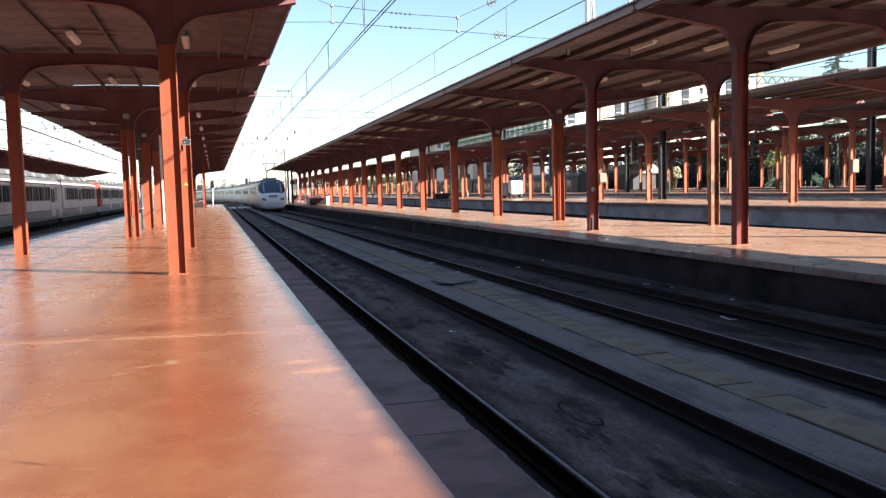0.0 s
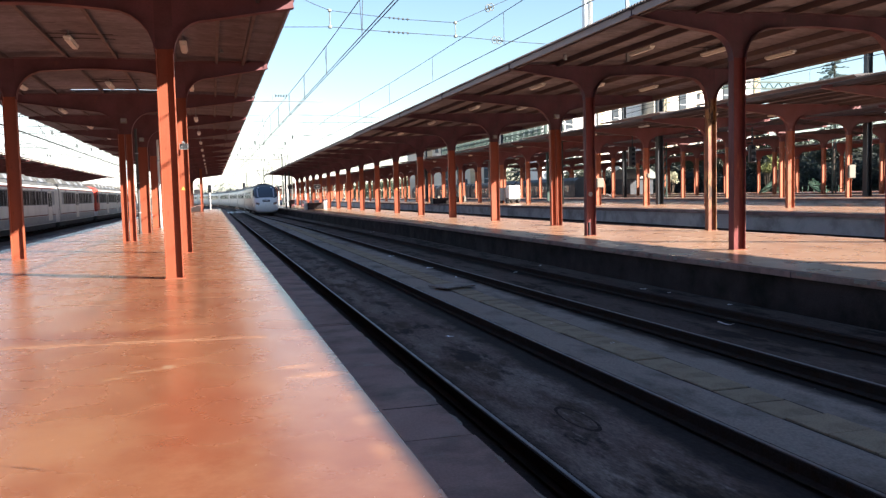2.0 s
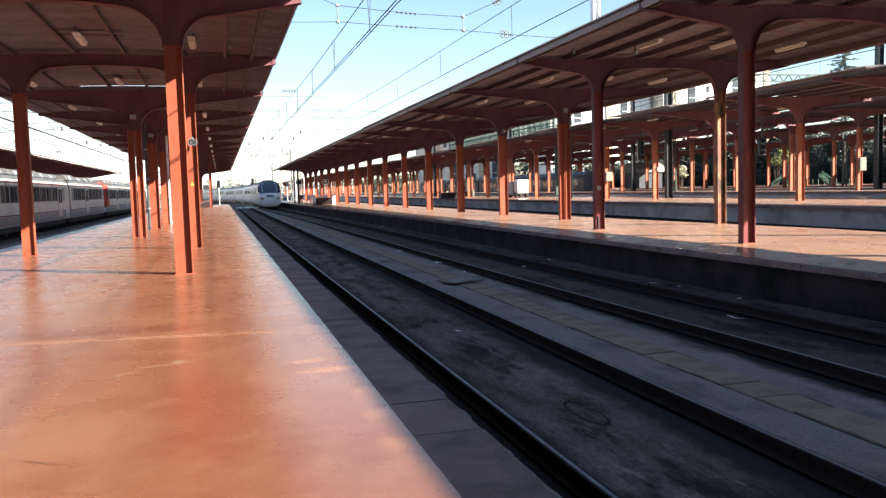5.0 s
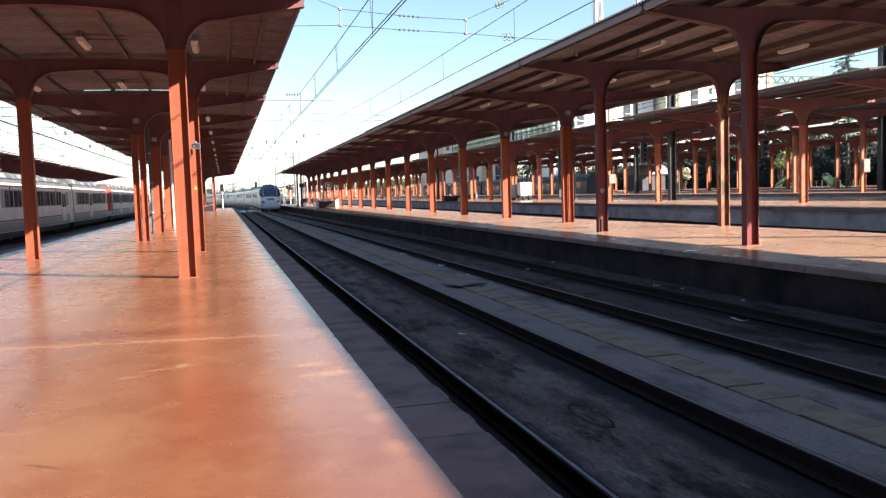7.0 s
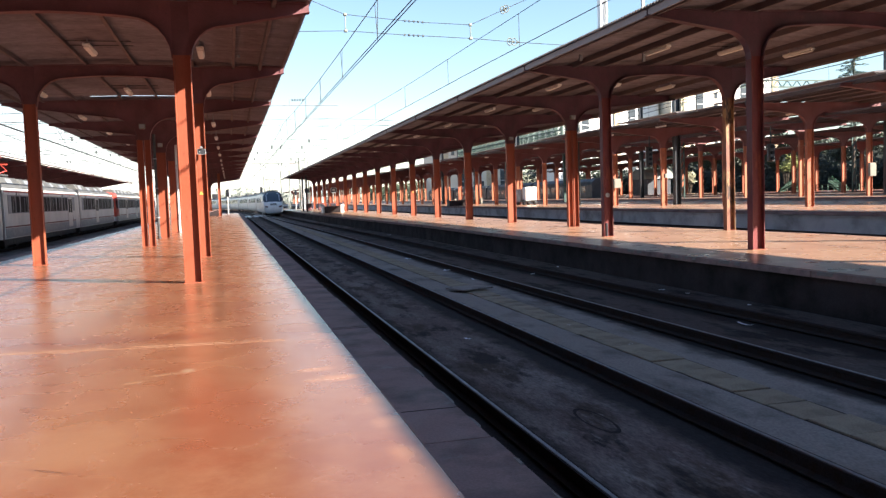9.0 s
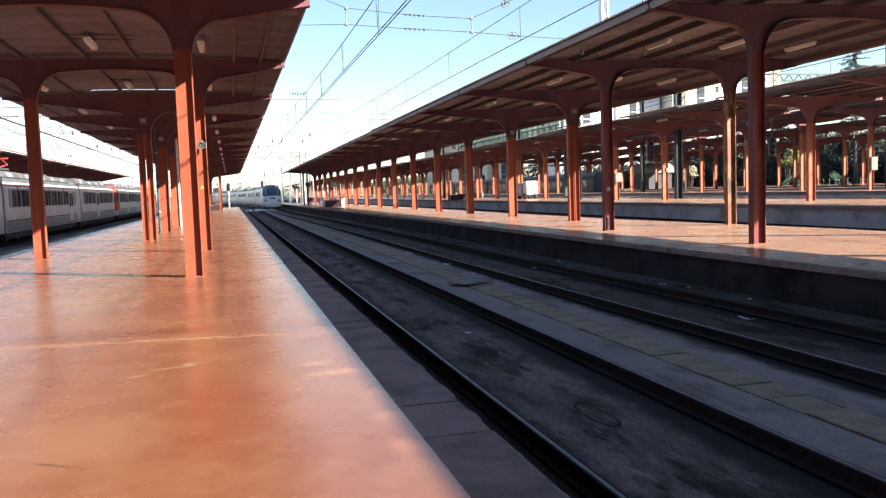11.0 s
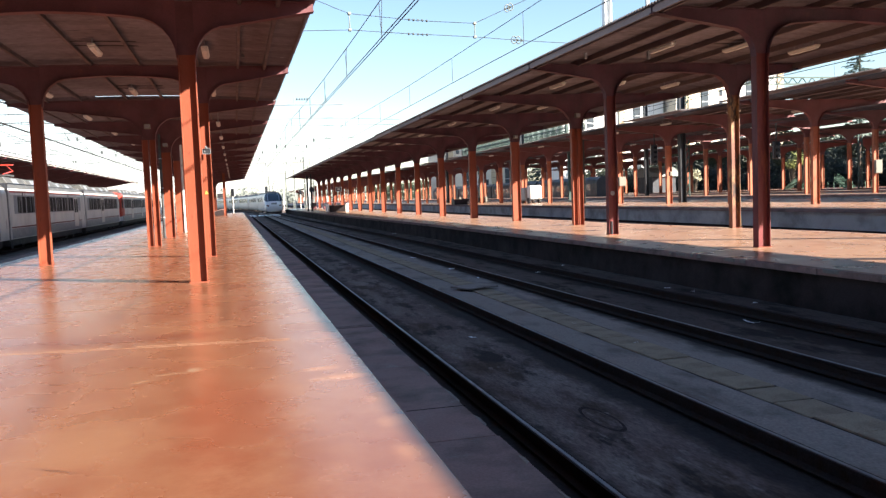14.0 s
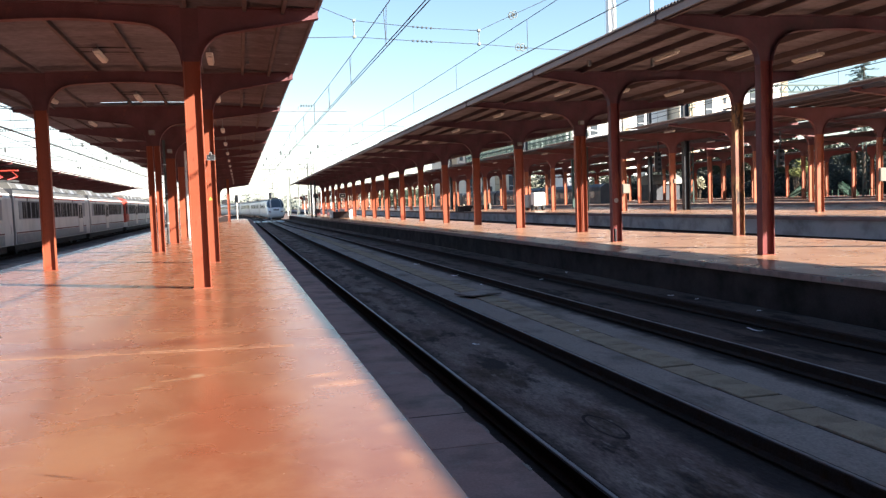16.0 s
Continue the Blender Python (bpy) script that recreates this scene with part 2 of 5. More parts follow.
# top and edge faces: their dark silhouette on the sky put into colour
ROOFTOP = material("dark_roof_top", (0.05, 0.044, 0.044), 0.9, amount=0.25, bump=0.0, spots=(((0.08, 0.066, 0.06), 0.5, 0.7, 1.0),), scale=0.8)
PURLIN = material("purlin_paint", (0.115, 0.082, 0.086), 0.7, spots=(((0.13, 0.085, 0.075), 0.52, 0.7, 1.0),), scale=1.0, amount=0.2)
TIN = material("gutter_metal", (0.31, 0.255, 0.24), 0.8, 0.0, spec=0.2, spots=(((0.22, 0.18, 0.178), 0.5, 0.75, 1.0),), scale=1.0, amount=0.12, stretch=(1, 0.3, 1))
LAMP = material("lamp_housing", (0.75, 0.73, 0.7), 0.4, amount=0.06, bump=0.0)
GREY = material("grey_steel", (0.3, 0.31, 0.33), 0.5, 0.5, amount=0.12, bump=0.05)
WHITE = material("white_paint", (0.78, 0.78, 0.77), 0.35, amount=0.05, bump=0.0, spots=(((0.6, 0.59, 0.57), 0.55, 0.8, 1.0),), scale=0.8)
SILVER = material("train_silver", (0.66, 0.62, 0.57), 0.4, 0.0, amount=0.04, bump=0.0, spots=(((0.54, 0.51, 0.47), 0.5, 0.8, 0.5),), scale=0.6)
TRAINRED = material("train_red", (0.5, 0.05, 0.03), 0.35, amount=0.05, bump=0.0)
PALEBODY = material("commuter_train_paint", (0.6, 0.58, 0.555), 0.4, amount=0.06, bump=0.0, spots=(((0.38, 0.37, 0.355), 0.5, 0.75, 1.0),), scale=0.8, stretch=(1, 1, 0.3))
SKIRT = material("underframe", (0.05, 0.05, 0.052), 0.7, amount=0.25, bump=0.2)
TRAINROOF = material("train_roof", (0.075, 0.075, 0.072), 0.6, amount=0.15, spots=(((0.045, 0.044, 0.042), 0.5, 0.75, 1.0),), scale=0.8)
SCREEN = material("tinted_windscreen", (0.06, 0.075, 0.095), 0.12, amount=0.0, bump=0.0, gloss=0.03)
GLASS = material("dark_glass", (0.012, 0.015, 0.02), 0.06, amount=0.0, bump=0.0, gloss=0.02)
# pale spots: reflections in the windows, put into the colour
TRAINGLASS = material("tinted_train_window", (0.008, 0.008, 0.01), 0.6, amount=0.1, bump=0.0, spec=0.08, spots=(((0.2, 0.19, 0.175), 0.54, 0.6, 2.0),), scale=0.8, stretch=(1, 1.6, 0.3))
PALEGLASS = material("dusty_pale_glass", (0.08, 0.085, 0.08), 0.2, amount=0.2, bump=0.0, spots=(((0.06, 0.07, 0.075), 0.48, 0.6, 1.0),), scale=0.7)
WIRE = material("wire", (0.03, 0.03, 0.033), 0.6, 0.0, amount=0.0, bump=0.0)
GREEN = material("green_steel", (0.04, 0.11, 0.075), 0.5, amount=0.12, bump=0.05)
DULLGREEN = material("weathered_green_steel", (0.035, 0.065, 0.054), 0.6, amount=0.12, bump=0.05)
BEIGE = material("beige_enamel", (0.19, 0.175, 0.145), 0.6, amount=0.1, bump=0.0)
BARK = material("bark", (0.1, 0.075, 0.055), 0.9, amount=0.3, grain=20, bump=0.5)
LEAF = material("leaves", (0.022, 0.031, 0.014), 0.6, amount=0.35, grain=3.0, bump=0.0, spots=(((0.045, 0.055, 0.02), 0.58, 0.75, 0.6),), scale=1.0)
# hedge leaves with the slope's shade put into their colour
SHADE = material("shaded_hedge_leaves", (0.014, 0.02, 0.015), 0.8, amount=0.35, grain=3.0, bump=0.0)
# sunlight on leaves and in tree gaps, put into two bright colours
SUNLEAF = material("sunlit_leaves", (0.16, 0.17, 0.04), 0.6, amount=0.3, grain=3.0, bump=0.0)
SUNGAP = material("sun_gap_leaves", (0.42, 0.4, 0.27), 0.7, amount=0.3, grain=3.0, bump=0.0)
NEEDLE = material("needles", (0.05, 0.075, 0.055), 0.65, amount=0.35, grain=3.0, bump=0.0)
STUCCO = material("cream_render", (0.66, 0.6, 0.5), 0.85, amount=0.08, spots=(((0.52, 0.47, 0.39), 0.5, 0.8, 0.3),), scale=0.5)
STUCCO2 = material("white_render", (0.75, 0.74, 0.72), 0.85, amount=0.08, spots=(((0.6, 0.58, 0.55), 0.5, 0.8, 0.3),), scale=0.5)
BRICKY = material("ochre_panel", (0.5, 0.4, 0.27), 0.85, amount=0.12)
EARTH = material("ground_earth", (0.16, 0.135, 0.11), 0.95, amount=0.3, spots=(((0.09, 0.08, 0.06), 0.45, 0.7, 0.2),), scale=0.4, bump=0.3)
HEADLAMP = material("headlamp_lens", (0.2, 0.13, 0.11), 0.15, amount=0.05, bump=0.0)
# pale steel; on far masts and gantries the haze is put into it
PALESTEEL = material("pale_steel", (0.2, 0.22, 0.2), 0.6, amount=0.1, bump=0.0)
YELLOW = material("yellow_sticker", (0.4, 0.3, 0.06), 0.5, amount=0.05, bump=0.0)
LITTER = material("litter_paper", (0.8, 0.8, 0.82), 0.7, amount=0.1, bump=0.0)


# ---- mesh helpers ----
def mesh_of(bm, name, mat, smooth=False):
    bmesh.ops.recalc_face_normals(bm, faces=bm.faces)
    me = bpy.data.meshes.new(name)
    bm.to_mesh(me)
    bm.free()
    for m in (mat if isinstance(mat, (list, tuple)) else (mat,)):
        me.materials.append(m)
    if smooth:
        for p in me.polygons:
            p.use_smooth = True
    return me


def part(name, bm, mat, parent=None, label="", smooth=False):
    ob = new(name, mesh_of(bm, name, mat, smooth))
    if parent is not None:
        ob.parent = parent
    if label:
        ob["label"] = label
    return ob


def piece(name, me, parent, at):
    ob = new(name, me)
    ob.parent = parent
    ob.location = at
    return ob


def thing(name, label, category, group="", at=None, kind=""):
    ob = new(name)
    if at is not None:
        ob.matrix_basis = at
    return tagged(ob, label, category, group, kind)


def box(bm, x0, x1, y0, y1, z0, z1, mi=0):
    vs = [bm.verts.new(p) for p in ((x0, y0, z0), (x1, y0, z0), (x1, y1, z0), (x0, y1, z0), (x0, y0, z1), (x1, y0, z1), (x1, y1, z1), (x0, y1, z1))]
    for f in ((0, 3, 2, 1), (4, 5, 6, 7), (0, 1, 5, 4), (1, 2, 6, 5), (2, 3, 7, 6), (3, 0, 4, 7)):
        bm.faces.new([vs[i] for i in f]).material_index = mi
    return bm


def boxes(*rows):
    bm = bmesh.new()
    for r in rows:
        box(bm, *r)
    return bm


def soft(bm, w=0.01, seg=1):
    bmesh.ops.bevel(bm, geom=list(bm.edges), offset=w, segments=seg, affect="EDGES", profile=0.5, clamp_overlap=True)
    return bm


def prism(bm, outline, lo, hi, axis="y", mi=0):
    """An outline of two-dimensional points pushed along an axis: 'y' takes (x, z), 'x' takes (y, z), 'z' takes (x, y)."""
    def at(p, d):
        return {"y": (p[0], d, p[1]), "x": (d, p[0], p[1]), "z": (p[0], p[1], d)}[axis]
    a = [bm.verts.new(at(p, lo)) for p in outline]
    b = [bm.verts.new(at(p, hi)) for p in outline]
    n = len(a)
    bm.faces.new(a).material_index = mi
    bm.faces.new(b[::-1]).material_index = mi
    for i in range(n):
        bm.faces.new((a[i], a[(i + 1) % n], b[(i + 1) % n], b[i])).material_index = mi
    return bm


def tube(bm, a, b, r, n=6, r2=None):
    a, b = Vector(a), Vector(b)
    q = (b - a).to_track_quat("Z", "Y")
    rings = []
    for p, rad in ((a, r), (b, r if r2 is None else r2)):
        rings.append([bm.verts.new(p + q @ Vector((rad * math.cos(i * math.tau / n), rad * math.sin(i * math.tau / n), 0))) for i in range(n)])
    for i in range(n):
        bm.faces.new((rings[0][i], rings[0][(i + 1) % n], rings[1][(i + 1) % n], rings[1][i]))
    bm.faces.new(rings[0][::-1])
    bm.faces.new(rings[1])
    return bm


# ---- ground, beds, platforms ----
S = 7.51
YL, YR = 15.88, 16.03
RAILZ = -0.555
BEDZ = -0.70
NEAR, FAR = -30.0, 150.0

bm = bmesh.new()
box(bm, -900, 900, -300, 3000, -1.4, -0.82)
tagged(part("ground", bm, EARTH), "bare brown earth round the station", "ground", kind="structure")
bm = bmesh.new()
box(bm, -30.0, 60.0, NEAR, 420, -0.82, BEDZ - 0.03)
tagged(part("track_bed", bm, BED), "dark oil-stained ballast bed filled with dirt", "track bed", kind="structure")


def platform(name, edge_l, edge_r, z, label, coping=0.34, step=1.5, wall=None, top=None, thick=0.158):
    """edge_l, edge_r: corners (x, y) of the two long edges, from near to far."""
    ob = thing(name, label, "platform", kind="structure")
    wl = [(x + 0.08, y) for x, y in edge_l]
    wr = [(x - 0.08, y) for x, y in edge_r]
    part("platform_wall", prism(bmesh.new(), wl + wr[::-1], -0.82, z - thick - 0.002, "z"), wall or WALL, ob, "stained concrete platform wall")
    fl = [(x + coping, y) for x, y in edge_l]
    fr = [(x - coping, y) for x, y in edge_r]
    part("platform_floor", prism(bmesh.new(), fl + fr[::-1], z - thick - 0.002, z, "z"), top or FLOOR, ob, "polished worn terracotta-red painted floor")
    rnd = random.Random(7)
    for edge, sgn in ((edge_l, 1), (edge_r, -1)):
        for (x0, y0), (x1, y1) in zip(edge, edge[1:]):
            n = max(1, round((y1 - y0) / step))
            for i in range(n):
                a, b = i / n, (i + 1) / n
                xa, xb = x0 + (x1 - x0) * a, x0 + (x1 - x0) * b
                ya, yb = y0 + (y1 - y0) * a + 0.004, y0 + (y1 - y0) * b - 0.004
                if not (2.0 < ya < 90.0) and i % 4:
                    continue
                if not (2.0 < ya < 90.0):
                    yb = min(y1, ya + (y1 - y0) / n * 4 - 0.008)
                    xb = x0 + (x1 - x0) * (yb - y0) / (y1 - y0)
                d = rnd.uniform(-0.012, 0.012)
                zz = rnd.uniform(-0.004, 0.002)
                q = [(xa + d, ya), (xa + sgn * (coping - 0.004), ya), (xb + sgn * (coping - 0.004), yb), (xb + d, yb)]
                bm = prism(bmesh.new(), q, z - thick, z + zz, "z")
                part("coping_slab", bm, COPING, ob)
    return ob


# coping widened to the shadow's edge, in place of the shaded floor strip
platform("platform_1", [(-6.9, NEAR), (-6.9, 119.0)], [(1.46, NEAR), (1.46, 119.0)], 0.0, "island platform with polished terracotta-red floor and grey coping", coping=0.43)
platform("platform_2", [(9.3, NEAR), (9.3, 16.0), (9.4, 40.0), (8.95, 60.0), (8.6, 80.0), (8.45, 100.0), (8.4, 145.0)], [(16.35, NEAR), (16.35, 19.0), (15.4, 31.0), (15.4, 60.0), (15.4, 80.0), (15.4, 100.0), (15.4, 145.0)], 0.0, "island platform with pale red floor, sky sheen in its colour, tapering away", top=PALEFLOOR, thick=0.105, coping=0.14)
platform("platform_3", [(24.8, NEAR), (24.8, 420.0)], [(38.6, NEAR), (38.6, 420.0)], 0.2, "far island platform with red floor and high grey wall", wall=PALEWALL, top=PALEFLOOR)
platform("platform_4", [(43.6, NEAR), (43.6, 420.0)], [(51.0, NEAR), (51.0, 420.0)], 0.35, "distant island platform with red floor", wall=PALEWALL, top=PALEFLOOR)
platform("platform_7", [(56.2, NEAR), (56.2, 190.0)], [(62.2, NEAR), (62.2, 190.0)], 0.35, "narrow distant platform under a red canopy", wall=PALEWALL, top=PALEFLOOR)
platform("platform_6", [(66.0, NEAR), (66.0, 190.0)], [(77.0, NEAR), (77.0, 190.0)], 0.4, "outermost platform in front of the trees")
platform("platform_5", [(-23.0, NEAR), (-23.0, 150.0)], [(-14.4, NEAR), (-14.4, 150.0)], 0.0, "platform behind the parked commuter train")

# unseen hall across the tracks, added behind the viewer to block the low sky
hall = thing("station_hall", "long grey unseen hall, added across the tracks to block the low sky", "station hall", kind="structure")
part("hall_wall", boxes((-70, 95, -52.0, -40.0, 4.6, 15.0), (-70, 95, -52.0, -50.0, -0.8, 4.6)), PALEWALL, hall)
for i in range(12):
    part("hall_pier", soft(boxes((-66 + i * 14.0, -65 + i * 14.0, -41.0, -40.2, -0.82, 4.6)), 0.05), PALEWALL, hall)
part("hall_roof", boxes((-71, 96, -53, -39.4, 15.0, 15.6)), COPING, hall)

# ---- tracks ----
RAIL_OUT = [(-0.07, 0), (0.07, 0), (0.07, 0.012), (0.012, 0.03), (0.012, 0.105), (0.036, 0.118), (0.036, 0.142), (-0.036, 0.142), (-0.036, 0.118), (-0.012, 0.105), (-0.012, 0.03), (-0.07, 0.012)]


def rail(name, path_x, y0, y1, parent, steps=1, bright=True):
    ys = [y0 + (y1 - y0) * i / steps for i in range(steps + 1)]
    bm = bmesh.new()
    for prof, mi in ((RAIL_OUT, 0), ([(-0.018, 0.1425), (0.018, 0.1425), (0.015, 0.147), (-0.015, 0.147)], 1 if bright else 0)):
        rings = [[bm.verts.new((path_x(y) + p, y, RAILZ - 0.147 + q)) for p, q in prof] for y in ys]
        m = len(prof)
        for a, b in zip(rings, rings[1:]):
            for i in range(m):
                bm.faces.new((a[i], a[(i + 1) % m], b[(i + 1) % m], b[i])).material_index = mi
        bm.faces.new(rings[0]).material_index = mi
        bm.faces.new(rings[-1][::-1]).material_index = mi
    return part(name, bm, (RAIL, RAILTOP), parent)


BEND_Y, BEND_R = 119.0, 900.0


def sweep(y):
    """How far the tracks have swung to the left at y, beyond the platforms."""
    return -max(0.0, y - BEND_Y) ** 2 / (2 * BEND_R)


LEAN = ((-30.0, 0.16), (8.0, 0.14), (14.0, 0.03), (22.0, -0.08), (32.0, -0.11), (46.0, -0.22), (65.0, -0.525), (80.0, -0.83), (95.0, -1.05), (130.0, -1.05))


def cross_over(y):
    """The farther track leans left over a long crossover towards the nearer one."""
    if y >= 130.0:
        return -1.05 - (y - 130.0) ** 2 / 1800.0
    for (a, p), (b, q) in zip(LEAN, LEAN[1:]):
        if y <= b:
            return p + (q - p) * (y - a) / (b - a)


for axis in (-12.65, -8.65, 3.22, 7.06, 18.4, 22.6, 41.1, 53.6):
    tr = thing("railway_track", "broad-gauge railway track with rusty dark rails", "track", "tracks of the station", kind="structure")
    bend = sweep if axis == 3.22 else cross_over if axis == 7.06 else (lambda y: 0.0)
    for s in (-0.87, 0.87):
        rail("rail", lambda y, s=s, axis=axis, bend=bend: axis + s + bend(y), NEAR, 330.0, tr, 120 if axis in (3.22, 7.06) else 1, not (axis == 7.06 and s > 0))

bm = bmesh.new()
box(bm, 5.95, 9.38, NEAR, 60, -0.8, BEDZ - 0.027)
tagged(part("track_bed", bm, DARKBED), "near-black ballast bed beside the second platform", "track bed", kind="structure")
# strip between the two tracks with its trough covers
bm = bmesh.new()
box(bm, 4.34, 5.93, NEAR, 160, -0.8, BEDZ + 0.035)
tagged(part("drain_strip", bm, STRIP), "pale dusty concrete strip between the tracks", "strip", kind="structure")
slot = tagged(part("trough_slot", boxes((4.89, 5.37, 1.0, 70.4, -0.7, BEDZ + 0.037)), OILY), "dark slot under the trough covers", "slot", kind="structure")
trough = thing("cable_trough", "row of ochre concrete cable trough covers", "cable trough", kind="structure")
rnd = random.Random(3)
y = 1.5
covers = []
for i in range(4):
    bm = box(bmesh.new(), -0.218 - 0.006 * i, 0.22 + 0.006 * (i % 2), -0.262 - 0.004 * (i % 3), 0.262 - 0.006 * (i % 2), -0.03, 0.016)
    covers.append(mesh_of(soft(bm, 0.007), "trough_cover", COVER))
while y < 70:
    ob = piece("trough_cover", rnd.choice(covers), trough, (5.13 + rnd.uniform(-0.008, 0.008), y, BEDZ + 0.035 + rnd.uniform(-0.008, 0.006)))
    ob.rotation_euler = (rnd.uniform(-0.006, 0.006), rnd.uniform(-0.008, 0.008), rnd.uniform(-0.02, 0.02))
    y += rnd.uniform(0.535, 0.56)


# ---- canopies ----
HALF = 4.45
TOP = 5.2   # roof edge above the platform


def roof_z(d, half=HALF):
    """Underside of the roof at the distance d from the canopy's middle."""
    return TOP + 0.16 * (1 - (d / half) ** 2)


def haunch(x0, low, s, rad, n=6):
    """A quarter curve from the arm's underside down to the column face at x0."""
    return [(x0 + s * rad * (1 - math.sin(i / n * math.pi / 2)), low - rad * (1 - math.cos(i / n * math.pi / 2))) for i in range(n + 1)]


def strip(pts, t, y0, y1):
    """A plate that follows a line of (x, z) points."""
    out = []
    for i, p in enumerate(pts):
        a, b = pts[max(0, i - 1)], pts[min(len(pts) - 1, i + 1)]
        n = Vector((b[1] - a[1], a[0] - b[0]))
        n = n.normalized() * t if n.length else Vector((0, t))
        out.append((p[0] + n.x, p[1] + n.y))
    return prism(bmesh.new(), list(pts) + out[::-1], y0, y1)


def column_mesh(height, w=0.31, d=0.2):
    o = [(-w / 2, -d / 2), (-w / 2 + 0.016, -d / 2), (-w / 2 + 0.016, -0.007), (w / 2 - 0.016, -0.007), (w / 2 - 0.016, -d / 2), (w / 2, -d / 2),
         (w / 2, d / 2), (w / 2 - 0.016, d / 2), (w / 2 - 0.016, 0.007), (-w / 2 + 0.016, 0.007), (-w / 2 + 0.016, d / 2), (-w / 2, d / 2)]
    return prism(bmesh.new(), o, 0, height, "z")


def arm_lines(x0, x1, root, tip, rad):
    s = 1 if x1 > x0 else -1
    zt0, zt1 = roof_z(x0) - 0.15, TOP - 0.02
    low = zt0 - root
    n = 5
    under = [(x1 + (x0 + s * rad - x1) * i / n, zt1 - tip + (low - zt1 + tip) * (i / n)) for i in range(n)]
    top = [(x0 + (x1 - x0) * i / 4, roof_z(x0) - 0.15 + (TOP + 0.13 - roof_z(x0)) * i / 4) for i in range(5)]
    return top, under + haunch(x0, low, s, rad)


def head_mesh(w, low, high):
    """The plate between the curved flanges over a column."""
    return boxes((-w / 2, w / 2, -0.009, 0.009, low, high))


def span_lines(x0, x1, root, rad):
    n = 10
    top = [(x0 + (x1 - x0) * i / n, roof_z(x0 + (x1 - x0) * i / n) - 0.15) for i in range(n + 1)]
    low = top[0][1] - root
    mid = [(x1 - rad + (x0 + 2 * rad - x1) * i / 8, low + 0.06 * math.sin(math.pi * i / 8)) for i in range(1, 8)]
    return top, haunch(x1, low, -1, rad)[::-1] + mid + haunch(x0, low, 1, rad)


def canopy(name, mid, y0, pairs, singles, y_near, y_far, label, twin=(), ochre=(), black=(), floor=0.0, lift=0.0, fascia=None, gap=None, half=HALF, dips=0, worn=None, paint=None, deep=0.78, edge=False, steel=DARKRED):
    """mid: x of the middle; pairs: (k, left offset, right offset) frames on two columns; singles: k of the frames on one column."""
    root = thing(name, label, "platform canopy", "canopies over the platforms")
    root.matrix_basis = pose(mid, 0, floor)
    tall, short = TOP - 1.0 + lift, TOP - 1.4 + lift
    crown = roof_z(0.0) - 0.15 + lift
    me_col = mesh_of(column_mesh(tall), "column", RED)
    me_worn = mesh_of(column_mesh(tall), "column", WORN)
    me_thin = mesh_of(column_mesh(short, 0.21, 0.2), "column", RED)
    me_wide = mesh_of(column_mesh(short, 0.42, 0.2), "column", paint or RED)
    # heads and arms take a darker copy: roof shade put into the paint
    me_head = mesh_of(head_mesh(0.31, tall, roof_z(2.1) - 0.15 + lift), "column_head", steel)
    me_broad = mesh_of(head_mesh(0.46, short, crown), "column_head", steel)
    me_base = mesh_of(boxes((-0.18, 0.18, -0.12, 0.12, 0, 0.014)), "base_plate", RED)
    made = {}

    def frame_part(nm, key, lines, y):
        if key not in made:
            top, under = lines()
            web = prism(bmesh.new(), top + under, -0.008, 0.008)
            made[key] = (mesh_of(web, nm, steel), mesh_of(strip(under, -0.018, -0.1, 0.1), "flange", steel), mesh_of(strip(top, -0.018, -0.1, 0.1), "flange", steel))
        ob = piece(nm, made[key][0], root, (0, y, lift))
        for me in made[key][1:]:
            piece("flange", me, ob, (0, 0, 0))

    for k, a, b in pairs:
        y = y0 + (k - 1) * S
        for d in (a, b):
            c = piece("column", me_col, root, (d, y, 0))
            piece("base_plate", me_base, root, (d, y, 0))
            piece("column_head", me_head, root, (d, y, 0))
            if worn:
                c.data = me_worn
            if (k, d) in ochre:
                c.data = me_col.copy()
                c.data.materials[0] = OCHRE
        frame_part("arm", ("l", a), lambda a=a: arm_lines(a - 0.155, -half - 0.05, 0.42, 0.15, 0.62), y)
        frame_part("arm", ("r", b), lambda b=b: arm_lines(b + 0.155, half + 0.05, 0.42, 0.15, 0.62), y)
        frame_part("arched_beam", ("s", a, b), lambda a=a, b=b: span_lines(a + 0.155, b - 0.155, 0.29, 0.76), y)
    for k in singles:
        y = y0 + (k - 1) * S
        if k in twin:
            for d in (-0.125, 0.125):
                piece("column", me_thin, root, (d, y, 0))
        else:
            piece("column", me_wide, root, (0, y, 0))
        piece("base_plate", me_base, root, (0, y, 0))
        piece("column_head", me_broad, root, (0, y, 0))
        frame_part("arm", "L", lambda: arm_lines(-0.21, -half - 0.05, deep, 0.15, 1.4 - deep), y)
        frame_part("arm", "R", lambda: arm_lines(0.21, half + 0.05, deep, 0.15, 1.4 - deep), y)
    rim = 0.2 if fascia else 0.6
    for d in (rim - half, -3.15, -2.1, -0.6, 0.6, 2.1, 3.15, half - rim):
        if abs(d) > half - 0.1:
            continue
        z = roof_z(d) - 0.15 + lift
        part("purlin", prism(bmesh.new(), [(d - 0.05, z), (d + 0.02, z), (d + 0.02, z + 0.014), (d - 0.03, z + 0.014), (d - 0.03, z + 0.146), (d - 0.05, z + 0.146)], y_near, y_far), PURLIN, root, "dirty steel channel")
    # corrugated sheets, ridges across the canopy
    y = y_near
    pitch = 0.13
    us = [half * f for f in (-1.02, -0.7, -0.38, -0.135, 0.135, 0.38, 0.7, 1.02)]
